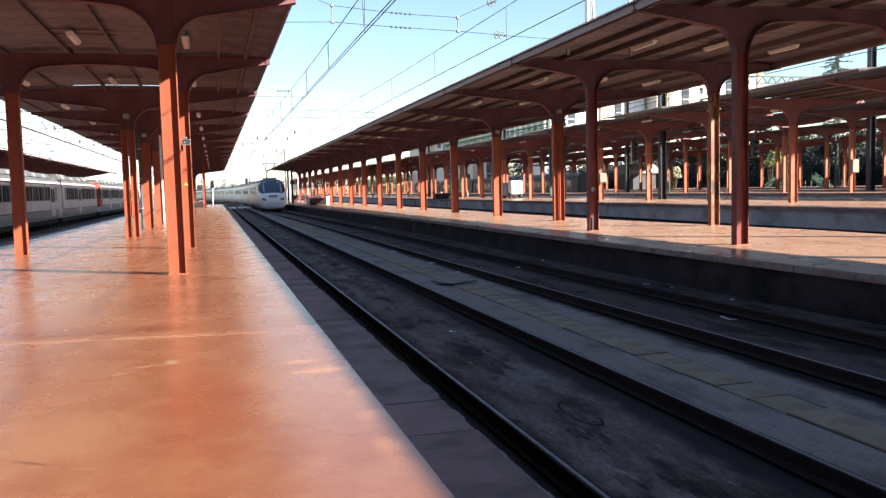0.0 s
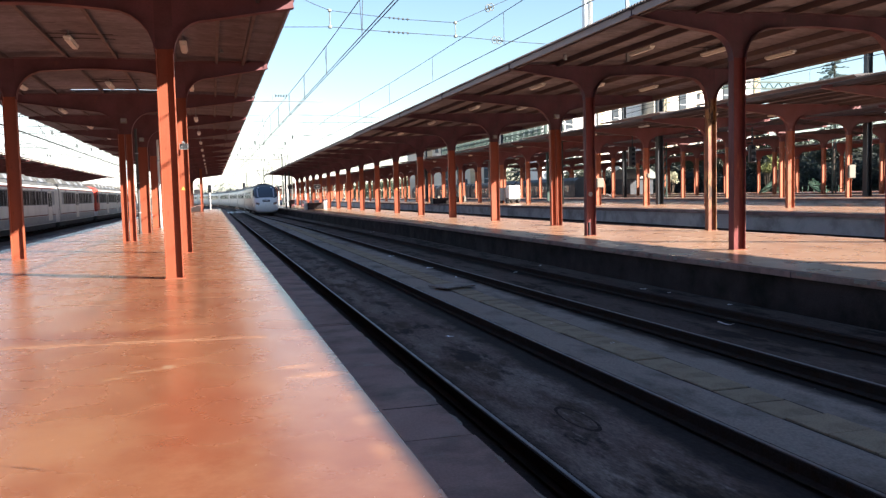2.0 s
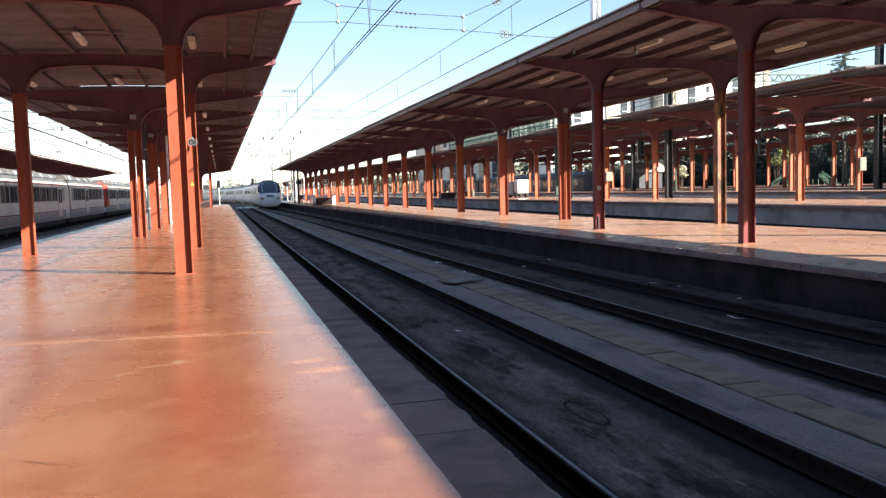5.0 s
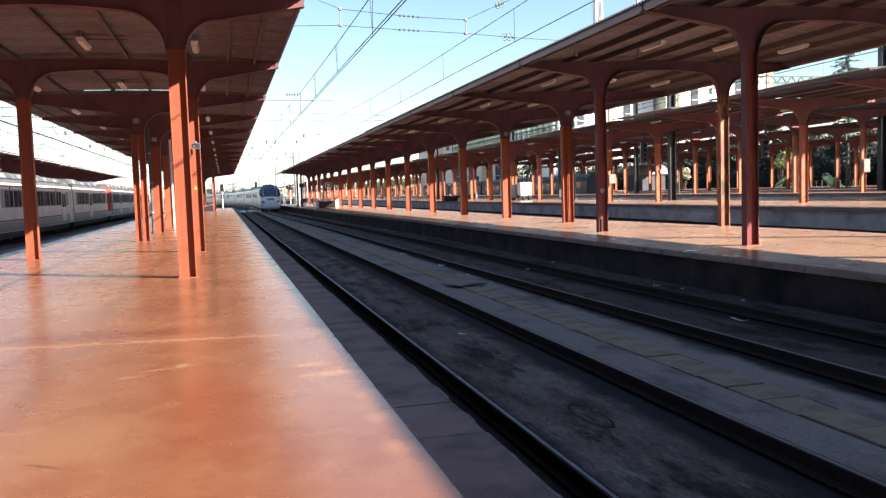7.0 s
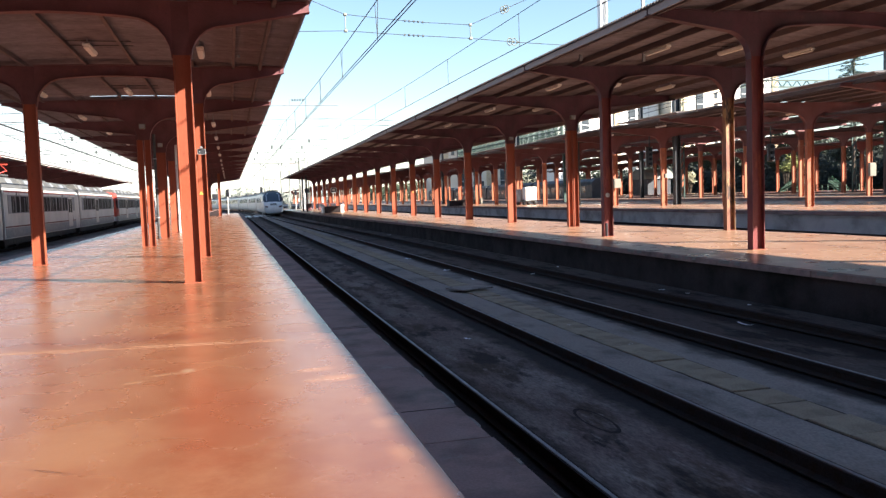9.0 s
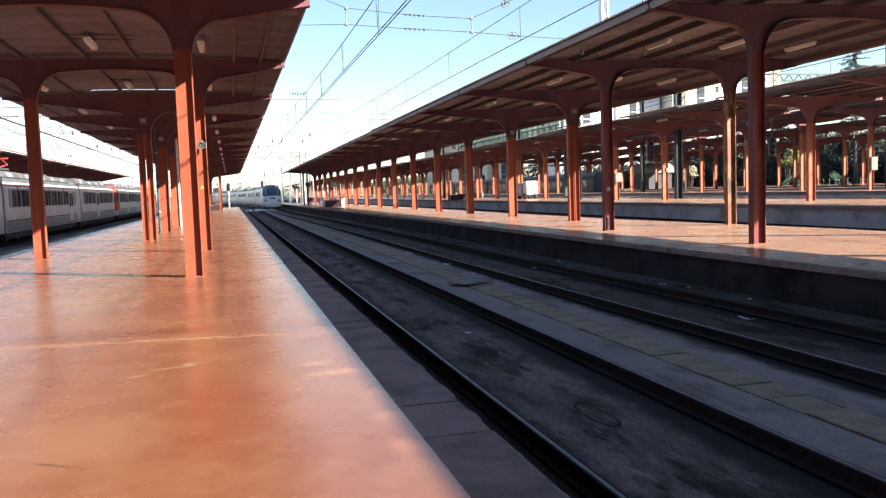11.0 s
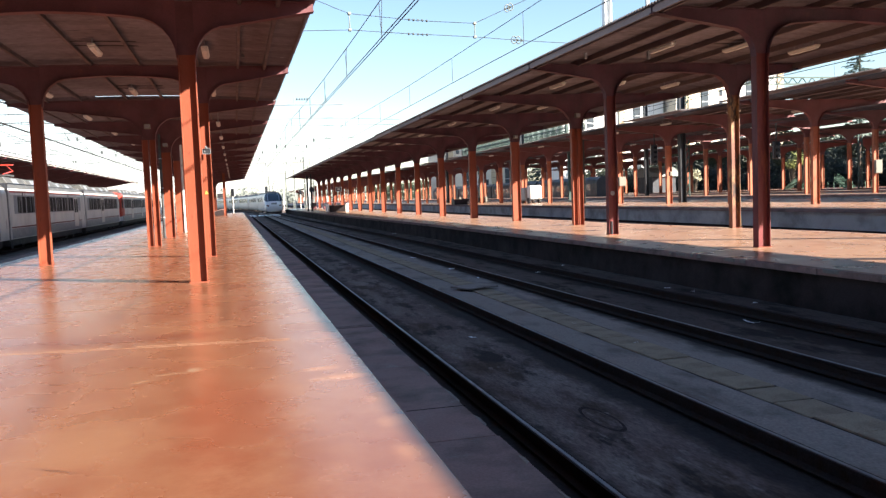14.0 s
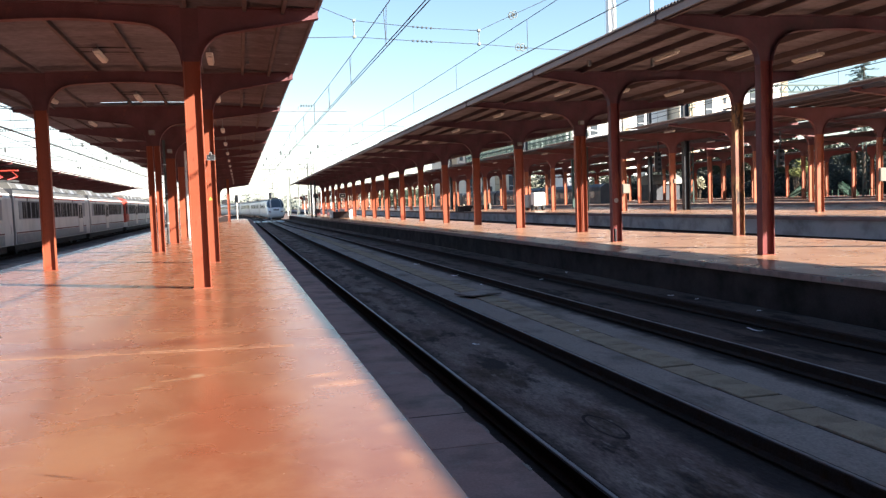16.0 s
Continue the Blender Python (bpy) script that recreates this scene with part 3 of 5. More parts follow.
    while y < y_far - 0.1:
        ye = min(y + S / 2, y_far)
        if gap and y < gap - 0.12 < ye:
            ye = gap - 0.12
        drop = -0.075 if gap and y > gap - 0.2 else 0.11 if dips and int((y - y_near) / (S * dips)) % 2 else 0.0
        fine = (mid in (-2.86, 13.6) and 0 < y < 50) or (mid == 29.75 and 10 < y < 90) or (mid == 46.3 and 20 < y < 80)
        n = max(2, round((ye - y) / pitch) * 2) if fine else 2
        bm = bmesh.new()
        lo, hi = [], []
        for i in range(n + 1):
            yy = y + (ye - y) * i / n
            dz = lift + drop + (0.06 if (i % 2 and fine) else 0.0)
            lo.append([bm.verts.new((u, yy, roof_z(u) + dz)) for u in us])
            hi.append([bm.verts.new((u, yy, roof_z(u) + dz + 0.012)) for u in us])
        m = len(us) - 1
        for i in range(n):
            for j in range(m):
                bm.faces.new((lo[i][j], lo[i][j + 1], lo[i + 1][j + 1], lo[i + 1][j]))
                bm.faces.new((hi[i][j], hi[i + 1][j], hi[i + 1][j + 1], hi[i][j + 1])).material_index = 1
            for j in (0, m):
                bm.faces.new((lo[i][j], lo[i + 1][j], hi[i + 1][j], hi[i][j])).material_index = 1
        for i in (0, n):
            for j in range(m):
                bm.faces.new((lo[i][j], lo[i][j + 1], hi[i][j + 1], hi[i][j]))
        part("roof_sheet", bm, (ROOF, ROOFTOP), root)
        y = ye
        if gap and abs(ye - gap + 0.12) < 0.01:
            for s in (-1, 1):
                line = [(s * (1.65 + (half - 1.65) * i / 5), roof_z(1.65 + (half - 1.65) * i / 5)) for i in range(6)]
                part("closure_strip", prism(bmesh.new(), [(u, z - 0.09) for u, z in line] + [(u, z + 0.05) for u, z in line[::-1]], ye - 0.012, ye - 0.002), ROOF, root)
    for s in (-1, 1):
        part("gutter", boxes((s * half - 0.025, s * half + 0.025, y_near, y_far, TOP - (0.17 if fascia is TIN else 0.03) + lift, TOP + (0.05 if fascia is LAMP else -0.012) + lift)), PURLIN if fascia is LAMP else fascia or PURLIN, root, "sheet-metal fascia along the roof edge")
        # sunlit roof edge and sky slit, put in as a white strip
        if (fascia is LAMP and s > 0) or (edge and s < 0):
            part("edge_strip", boxes((s * half - 0.03, s * half + 0.035, y_near, y_far, TOP - 0.075 + lift, TOP - 0.045 + lift)), LAMP, root, "white strip that puts the bright line of the roof edge into shape")
    return root


left_canopy = canopy("platform_canopy", -2.86, YL, [(-3, -2.04, 2.14), (-1, -2.04, 2.14), (1, -2.04, 2.14), (2, -2.04, 2.14)], range(3, 17), -20, 130, "oxide-red steel platform canopy on single and paired columns", twin=(3,), gap=YL + 2 * S, deep=0.62)
piece("column", mesh_of(column_mesh(4.9, 0.3), "column", RED), left_canopy, (1.75, 98.0, 0))
canopy("platform_canopy", 13.6, YR, [(-3, -2.13, 2.24), (-1, -2.13, 2.24), (0, -2.13, 2.24), (1, -2.13, 2.24), (2, -2.13, 2.24)], range(3, 18), -20, 145, "oxide-red steel canopy with corrugated roof and grey gutter", twin=(3,), ochre=((2, 2.24),), fascia=TIN, half=4.72, lift=0.12, worn=True, steel=VIOLETSHADE, deep=0.5)
canopy("platform_canopy", 29.75, 37.0, [], range(-4, 50), -10, 410, "distant oxide-red steel canopy on single columns", floor=0.2, lift=0.28, dips=1, deep=0.56, steel=FARRED, paint=SUNRED)
canopy("platform_canopy", 46.3, 51.1, [], range(-6, 48), -10, 410, "distant oxide-red steel canopy on single columns", floor=0.35, lift=0.9, dips=1, deep=0.56, steel=FARRED, paint=SUNRED)
canopy("platform_canopy", 59.9, 62.0, [], range(-5, 14), 8, 160, "distant oxide-red steel canopy on single columns", floor=0.35, lift=0.9, deep=0.56, steel=FARRED, paint=SUNRED)
canopy("platform_canopy", 71.0, 87.0, [], range(-8, 12), 10, 180, "outermost red steel canopy near the trees", floor=0.4, lift=0.4, deep=0.56, steel=FARRED, edge=True, paint=SUNRED)
canopy("platform_canopy", -18.8, 14.0, [], range(-1, 17), -10, 136, "oxide-red canopy behind the parked train", fascia=LAMP, lift=-0.1)


# ---- departing high-speed train ----
AXIS = 7.06


def hull(stations, n=28):
    """Rings of a rounded section: stations (y, half width, bottom, top, squareness)."""
    rings = []
    for y, w, z0, z1, q in stations:
        ring = []
        for i in range(n):
            a = math.tau * (i + 0.5) / n - math.pi / 2
            c, s = math.cos(a), math.sin(a)
            x = w * math.copysign(abs(c) ** (2 / q), c)
            z = (z0 + z1) / 2 + (z1 - z0) / 2 * math.copysign(abs(s) ** (2 / q), s)
            ring.append(Vector((x, y, z)))
        rings.append(ring)
    return rings


def skin(rings, keep, lift=0.0, caps=()):
    """The quads of a hull whose middle passes keep(), set out by lift."""
    bm = bmesh.new()
    n = len(rings[0])
    found = {}

    def v(i, j):
        j %= n
        if (i, j) not in found:
            p = rings[i][j]
            a = rings[max(0, i - 1)][j] - rings[min(len(rings) - 1, i + 1)][j]
            b = rings[i][(j + 1) % n] - rings[i][j - 1]
            nrm = b.cross(a)
            nrm = nrm.normalized() if nrm.length else Vector((0, -1, 0))
            c = Vector((0, p.y, 2.0))
            if nrm.dot(p - c) < 0:
                nrm = -nrm
            found[(i, j)] = bm.verts.new(p + nrm * lift)
        return found[(i, j)]

    for i in range(len(rings) - 1):
        for j in range(n):
            m = (rings[i][j] + rings[i][(j + 1) % n] + rings[i + 1][j] + rings[i + 1][(j + 1) % n]) / 4
            if keep(m):
                bm.faces.new((v(i, j), v(i, j + 1), v(i + 1, j + 1), v(i + 1, j)))
    for i in caps:
        bm.faces.new([v(i, j) for j in range(n)])
    return bm


def bogie(y, parent):
    b = part("bogie", soft(boxes((-1.15, 1.15, y - 1.5, y + 1.5, 0.22, 0.6)), 0.06), SKIRT, parent)
    for dy in (-1.2, 1.2):
        for s in (-0.87, 0.87):
            part("wheel", tube(bmesh.new(), (s - 0.06, y + dy, 0.43), (s + 0.06, y + dy, 0.43), 0.43, 16), SKIRT, b)


CAR = 26.0


def end_car():
    c = thing("train_car", "white and silver high-speed train end car with dark wraparound windscreen", "train car", "cars of the departing train")
    st = [(0.0, 1.12, 0.42, 1.35, 3.2), (0.1, 1.28, 0.32, 1.6, 3.4), (0.35, 1.39, 0.26, 1.9, 3.6), (0.7, 1.43, 0.25, 2.2, 3.8), (1.1, 1.45, 0.25, 2.55, 3.8), (1.5, 1.46, 0.25, 2.85, 3.8), (1.9, 1.465, 0.25, 3.1, 3.8),
          (2.4, 1.47, 0.25, 3.3, 3.8), (2.9, 1.47, 0.25, 3.42, 3.8), (3.6, 1.47, 0.25, 3.52, 3.9), (5.0, 1.47, 0.25, 3.56, 4.0), (CAR, 1.47, 0.25, 3.56, 4.0)]
    full = []
    for a, b in zip(st, st[1:]):
        k = 3 if b[0] < 6 else 8
        for i in range(k):
            full.append(tuple(p + (q - p) * i / k for p, q in zip(a, b)))
    full.append(st[-1])
    rings = hull(full, 44)

    def glassy(m):
        front = 0.4 < m.y < 2.5 and m.z > 1.96 and m.z < 3.22 - 0.1 * m.x * m.x
        return front and not (abs(m.x) > 1.3 and m.z < 2.12)

    def roofy(m):
        return m.y > 2.2 and m.z > 3.12 and not glassy(m)

    body = part("body", skin(rings, lambda m: not glassy(m) and not roofy(m), caps=(0, len(rings) - 1)), WHITE, c, "glossy white body shell", True)
    part("windscreen", skin(rings, glassy, 0.006), SCREEN, c, "dark wraparound windscreen", True)
    part("windscreen_pane", skin(rings, lambda m: glassy(m) and abs(m.x) < 0.85 and 2.2 < m.z < 2.95, 0.014), SCREEN, c, "darker middle pane", True)
    part("pane_frame", skin(rings, lambda m: glassy(m) and (0.78 < abs(m.x) < 0.95 and 2.1 < m.z < 3.0), 0.02), GREY, c, "pale pane frame", True)
    part("roof", skin(rings, roofy, 0.004), TRAINROOF, c, "grey roof", True)
    part("side_band", skin(rings, lambda m: m.y > 3.2 and m.z < 3.12 and abs(m.x) > 1.3 and m.z > 0.9, 0.008), SILVER, c, "silver side panels", True)
    part("skirt", soft(boxes((-1.3, 1.3, 0.55, 2.6, 0.12, 0.4)), 0.08, 2), SKIRT, c)
    part("coupler_hatch", soft(boxes((-0.32, 0.32, 0.02, 0.3, 0.62, 0.82)), 0.03), SKIRT, c)
    plate = part("number_plate", soft(boxes((-0.42, 0.42, 0.02, 0.5, 1.5, 1.74)), 0.02), BLACK, c, "dark recessed panel with pale bars")
    for i in range(5):
        part("bar", boxes((-0.3 + i * 0.13, -0.21 + i * 0.13, 0.008, 0.03, 1.58, 1.66)), LAMP, plate)
    for s in (-1, 1):
        lampbox = part("headlight", soft(boxes((-0.22, 0.22, -0.1, 0.2, -0.13, 0.13)), 0.08, 2), HEADLAMP, c, "slanted headlight unit")
        lampbox.location = (s * 0.98, 0.08, 1.3)
        lampbox.rotation_euler = (0, -s * 0.25, s * 0.35)
        part("wiper", tube(bmesh.new(), (s * 0.25, 0.78, 2.05), (s * 0.7, 1.25, 2.55), 0.018), BLACK, c)
    for i in range(9):
        for s in (-1, 1):
            part("side_window", boxes((s * 1.478 - 0.012, s * 1.478 + 0.012, 6.0 + i * 2.1, 7.6 + i * 2.1, 1.9, 2.7)), GLASS, c)
    bogie(4.5, c)
    bogie(21.5, c)
    p = part("pantograph", boxes((-0.7, 0.7, 4.0, 5.4, 3.55, 3.66)), SKIRT, c, "raised grey pantograph")
    for s in (-0.45, 0.45):
        part("pantograph_arm", tube(bmesh.new(), (s * 0.6, 4.2, 3.64), (s * 0.3, 5.6, 4.3), 0.04), DARKSTEEL, p)
        part("pantograph_arm", tube(bmesh.new(), (s * 0.3, 5.6, 4.3), (s * 1.5, 4.5, 5.28), 0.04), DARKSTEEL, p)
    part("pantograph_head", soft(boxes((-0.85, 0.85, 4.4, 4.6, 5.26, 5.34)), 0.02), DARKSTEEL, p)
    return c


def middle_car():
    c = thing("train_car", "silver high-speed train coach with dark windows", "train car", "cars of the departing train")
    rings = hull([(0.0 + CAR * i / 10, 1.47, 0.25, 3.56, 4.0) for i in range(11)], 36)
    part("body", skin(rings, lambda m: m.z < 3.12, caps=(0, 10)), SILVER, c, "silver body shell", True)
    part("roof", skin(rings, lambda m: m.z >= 3.12), TRAINROOF, c, "grey roof", True)
    for i in range(10):
        for s in (-1, 1):
            part("side_window", boxes((s * 1.478 - 0.012, s * 1.478 + 0.012, 2.2 + i * 2.15, 3.8 + i * 2.15, 1.9, 2.7)), GLASS, c)
    part("gangway", soft(boxes((-1.2, 1.2, -0.5, 0.0, 0.5, 3.3)), 0.05), BLACK, c, "black bellows gangway")
    part("air_unit", soft(boxes((-0.9, 0.9, 9, 14, 3.52, 3.78)), 0.08, 2), TRAINROOF, c)
    bogie(4.0, c)
    bogie(22.0, c)
    return c


cars = [(end_car(), 0.0)]
mid_car = middle_car()
cars.append((mid_car, 26.5))
for i in range(2, 8):
    cars.append((copy_thing(mid_car, pose(AXIS, 90.0 + 26.5 * i, RAILZ)), 26.5 * i))


# ---- parked commuter train ----
def parked_car(y0, length, cab_far, cab_near, label):
    c = thing("train_car", label, "train car", "cars of the parked train")
    c.matrix_basis = pose(-12.65, y0, RAILZ)
    out = [(-1.45, 0.55), (1.45, 0.55), (1.47, 1.1), (1.45, 2.9), (1.36, 3.2), (1.1, 3.45), (0.5, 3.6), (-0.5, 3.6), (-1.1, 3.45), (-1.36, 3.2), (-1.45, 2.9), (-1.47, 1.1)]
    n = 9
    st = [(length * i / n, 1.0, 0.0) for i in range(n + 1)]
    if cab_far:
        st = st[:-1] + [(length - 1.6, 1.0, 0.0), (length - 0.9, 0.96, 0.1), (length - 0.3, 0.88, 0.35), (length, 0.74, 0.7)]
    if cab_near:
        st = [(0.0, 0.74, 0.7), (0.3, 0.88, 0.35), (0.9, 0.96, 0.1), (1.6, 1.0, 0.0)] + st[1:]
    rings = [[Vector((x * k, y, 0.55 + (z - 0.55) * (1 - dz / 3.6))) for x, z in out] for y, k, dz in st]

    def cab(m):
        return (cab_far and m.y > length - 1.5) or (cab_near and m.y < 1.5)

    part("body", skin(rings, lambda m: m.z < 3.25 and not cab(m), caps=(0, len(rings) - 1)), PALEBODY, c, "off-white body shell")
    part("roof", skin(rings, lambda m: m.z >= 3.25 and not cab(m)), TRAINROOF, c, "dusty grey roof")
    if cab_far or cab_near:
        part("cab_end", skin(rings, lambda m: cab(m) and (m.z < 1.5 or cab_far)), WHITE, c, "white cab end")
        part("cab_cowl", skin(rings, lambda m: cab(m) and m.z >= 1.5 and not cab_far, caps=() if cab_far else (0,)), TRAINRED, c, "red cab cowl")
        ye = length - 0.85 if cab_far else 0.35
        for s in (-1, 1):
            part("cab_window", boxes((s * 1.4 - 0.02, s * 1.4 + 0.02, ye - 0.1, ye + 0.5, 1.9, 2.7)), TRAINGLASS, c)
    for s in (-1, 1):
        x = s * 1.474
        part("cantrail_stripe", boxes((x - 0.01, x + 0.01, 0.2, length - 1.7, 2.98, 3.06)), TRAINRED, c, "thin red stripe")
        part("cantrail_band", boxes((x - 0.01, x + 0.009, 0.2, length - 1.7, 2.86, 2.97)), WHITE, c, "bright white band")
        part("waist_stripe", boxes((x - 0.01, x + 0.012, 0.2, length - 1.7, 1.13, 1.2)), WORN, c, "dark red stripe")
        part("window_band", boxes((x - 0.011, x + 0.006, 0.9, length - 1.9, 1.86, 2.84)), GREY, c, "grey window band")
        part("lower_panel", boxes((x - 0.012, x + 0.008, 0.2, length - 1.7, 0.6, 1.1)), GREY, c, "grey lower panels")
        yy = 1.6
        i = 0
        while yy < length - 3.6:
            if i % 5 == 3:
                d = part("door", boxes((x - 0.014, x + 0.014, yy, yy + 1.5, 0.75, 2.85)), SILVER, c, "grey double door")
                for q in (0.12, 0.84):
                    part("door_window", boxes((x - 0.02, x + 0.02, yy + q, yy + q + 0.54, 1.75, 2.7)), TRAINGLASS, d)
                yy += 1.9
            else:
                part("side_window", boxes((x - 0.012, x + 0.012, yy, yy + 1.7, 1.9, 2.78)), TRAINGLASS, c)
                for q in (0.82,):
                    part("window_pillar", boxes((x - 0.013, x + 0.016, yy + q, yy + q + 0.06, 1.9, 2.78)), GREY, c)
                yy += 1.95
            i += 1
    yy = 1.5
    rnd = random.Random(int(y0))
    while yy < length - 4:
        w = rnd.uniform(2.2, 4.2)
        h = 3.5 + rnd.uniform(0.3, 0.42)
        unit = part("roof_unit", soft(prism(bmesh.new(), [(-1.12, 3.42), (1.12, 3.42), (0.85, h), (-0.85, h)], yy, yy + w), 0.03), TRAINROOF, c)
        part("vent", prism(bmesh.new(), [(1.07, 3.5), (1.09, 3.5), (0.93, h - 0.08), (0.91, h - 0.08)], yy + w * 0.3, yy + w * 0.6), GREY, unit, "pale vent panel")
        yy += w + rnd.uniform(0.12, 0.3)
    for q in (0.12, 0.42, 0.7):
        part("side_marker", boxes((1.46, 1.49, length * q, length * q + 0.22, 2.84, 3.0)), BLACK, c)
    if not cab_near:
        part("gangway", boxes((-1.42, 1.42, -0.42, 0.02, 0.5, 3.45)), BLACK, c, "black bellows gangway")
    part("underframe", boxes((-1.25, 1.25, 0.6, length - 0.6, 0.2, 0.6)), SKIRT, c)
    bogie(3.4, c)
    bogie(length - 3.4, c)
    return c


parked = [parked_car(24.0, 21.6, False, False, "white commuter train car with red stripes and dark windows"),
          parked_car(46.0, 21.6, False, False, "white commuter train car with red stripes and roof boxes"),
          parked_car(68.0, 20.0, True, False, "white commuter train end car with rounded cab"),
          parked_car(89.3, 24.2, False, True, "white commuter train end car with a red cab cowl"),
          parked_car(114.0, 22.0, False, False, "white commuter train car with red stripes")]
pant = part("pantograph", boxes((-0.6, 0.6, 3.6, 5.0, 3.95, 4.05)), SKIRT, parked[1], "folded red pantograph")
for s in (-0.5, 0.5):
    part("pantograph_arm", tube(bmesh.new(), (s * 0.6, 3.8, 4.05), (s * 0.8, 5.6, 4.3), 0.035), TRAINRED, pant)
    part("pantograph_arm", tube(bmesh.new(), (s * 0.8, 5.6, 4.3), (s, 3.9, 4.55), 0.03), TRAINRED, pant)
part("pantograph_head", soft(boxes((-0.85, 0.85, 3.8, 4.0, 4.53, 4.6)), 0.02), TRAINRED, pant)


# ---- fixtures under the canopies ----
def canopy_lamp():
    c = thing("ceiling_light", "dusty white fluorescent batten light under the canopy", "ceiling light", "lights under the canopies")
    part("housing", soft(boxes((-0.085, 0.085, -0.62, 0.62, 0.0, 0.07)), 0.02), LAMP, c)
    part("diffuser", soft(boxes((-0.065, 0.065, -0.58, 0.58, -0.045, 0.0)), 0.03, 2), LAMP, c)
    for y in (-0.4, 0.4):
        part("hanger", boxes((-0.012, 0.012, y - 0.012, y + 0.012, 0.07, 0.6)), GREY, c)
    return c


first = None
for mid, xs, y0, n, z in ((-2.86, (-0.5, -3.0, -5.6), 20.9, 13, 0), (13.6, (11.65, 14.0, 16.2), 20.6, 13, 0.12), (29.75, (27.6, 31.9), 41.0, 12, 0.36), (46.3, (44.2, 48.4), 55.0, 12, 1.13)):
    for j in range(-1 if mid < 20 else 0, n):
        for x in xs:
            m = pose(x, y0 + S * j, roof_z(x - mid) - (0.55 if x == -0.5 and j > 1 else 0.2) + z)
            if first is None:
                first = canopy_lamp()
                first.matrix_basis = m
            else:
                copy_thing(first, m)

CONDUIT = material("cable_conduit", (0.05, 0.035, 0.035), 0.7, amount=0.1, bump=0.0)
for mid, y0, z in ((-2.86, 20.9, 0.0), (13.6, 20.6, 0.12)):
    for j in range(-1, 3):
        cd = thing("lamp_conduit", "pair of dark cable conduits across the roof sheets", "conduit", "conduits under the canopies", at=pose(mid, y0 + S * j, roof_z(1.0) + z))
        for d in (-0.25, 0.3):
            part("conduit", tube(bmesh.new(), (-0.75, d, -0.02), (0.8, d, -0.02), 0.012, 6), CONDUIT, cd)

# speaker boxes on the column heads
for x, y, z in ((-2.86, YL + 2 * S - 0.2, 4.26), (-2.86, YL + 3 * S - 0.2, 4.12), (13.6, YR + 2 * S - 0.2, 4.44), (13.6, YR + 3 * S - 0.2, 4.16)):
    sp = thing("speaker_box", "small pale grey loudspeaker box on a column head", "loudspeaker", "loudspeakers on the columns", at=pose(x, y, z))
    part("case", soft(boxes((-0.105, 0.105, -0.08, 0.08, -0.09, 0.09)), 0.02), BEIGE, sp)
    part("grille", boxes((-0.08, 0.08, -0.086, -0.08, -0.065, 0.065)), GREY, sp)

sg = thing("platform_sign", "small black sign with a white border on a column", "sign", at=pose(-0.68, YL + S - 0.2, 2.88))
part("board", soft(boxes((-0.1, 0.12, -0.03, 0.03, -0.075, 0.075)), 0.008), BLACK, sg)
for r in ((-0.1, 0.12, -0.036, -0.03, 0.067, 0.075), (-0.1, 0.12, -0.036, -0.03, -0.075, -0.067), (-0.1, -0.092, -0.036, -0.03, -0.075, 0.075), (0.108, 0.12, -0.036, -0.03, -0.075, 0.075), (-0.05, -0.03, -0.036, -0.03, -0.02, 0.02)):
    part("border", boxes(r), GREY, sg)
part("spotlight", soft(boxes((-0.04, 0.04, -0.06, 0.04, 0.075, 0.14)), 0.02), GREY, sg)
st = thing("warning_sticker", "yellow triangular warning sticker on a red column", "sticker", at=pose(-0.74, YL + S - 0.012, 1.77))
part("triangle", prism(bmesh.new(), [(-0.055, -0.05), (0.055, -0.05), (0, 0.05)], 0, 0.004), YELLOW, st)
st2 = thing("warning_sticker", "yellow triangular warning sticker on a red column", "sticker", at=pose(13.6, YR + 6 * S - 0.012, 1.85))
part("triangle", prism(bmesh.new(), [(-0.07, -0.06), (0.07, -0.06), (0, 0.06)], 0, 0.004), YELLOW, st2)
# downpipes and cable pipe beside the columns
for x, y, mat, lab in ((-2.62, YL + 4 * S - 0.6, PALEBODY, "white downpipe beside a red column"), (-3.1, YL + 3 * S - 0.16, SKIRT, "dark cable pipe beside a red column")):
    dp = thing("downpipe", lab, "pipe", at=pose(x, y, 0))
    part("pipe", tube(bmesh.new(), (0, 0, 0.0), (0, 0, 4.6), 0.06, 10), mat, dp)
    part("shoe", tube(bmesh.new(), (0, 0, 0.06), (0.05, -0.22, 0.03), 0.06, 10), mat, dp)
    for z in (0.9, 2.2, 3.5):
        part("clamp", tube(bmesh.new(), (0, 0, z), (0, 0, z + 0.05), 0.075, 10), GREY, dp)
for x, y, mat in ((11.47, YR + S, BLACK),):
    cb = thing("cable_duct", "black cable duct along the foot of a red column", "cable duct", at=pose(x, y, 0))
    part("duct", soft(boxes((-0.09, -0.03, -0.1, -0.012, 0, 0.42)), 0.01), mat, cb)
    part("tag", tube(bmesh.new(), (0.02, -0.012, 1.3), (0.02, -0.018, 1.3), 0.075, 14), GREY, cb, "round grey tag")


# ---- overhead line ----
def wire(name, pts, r, parent, mat=None):
    cu = bpy.data.curves.new(name, "CURVE")
    cu.dimensions, cu.bevel_depth, cu.bevel_resolution = "3D", r, 0
    sp = cu.splines.new("POLY")
    sp.points.add(len(pts) - 1)
    for p, q in zip(sp.points, pts):
        p.co = (*q, 1)
    cu.materials.append(mat or WIRE)
    ob = new(name, cu)
    ob.parent = parent
    return ob


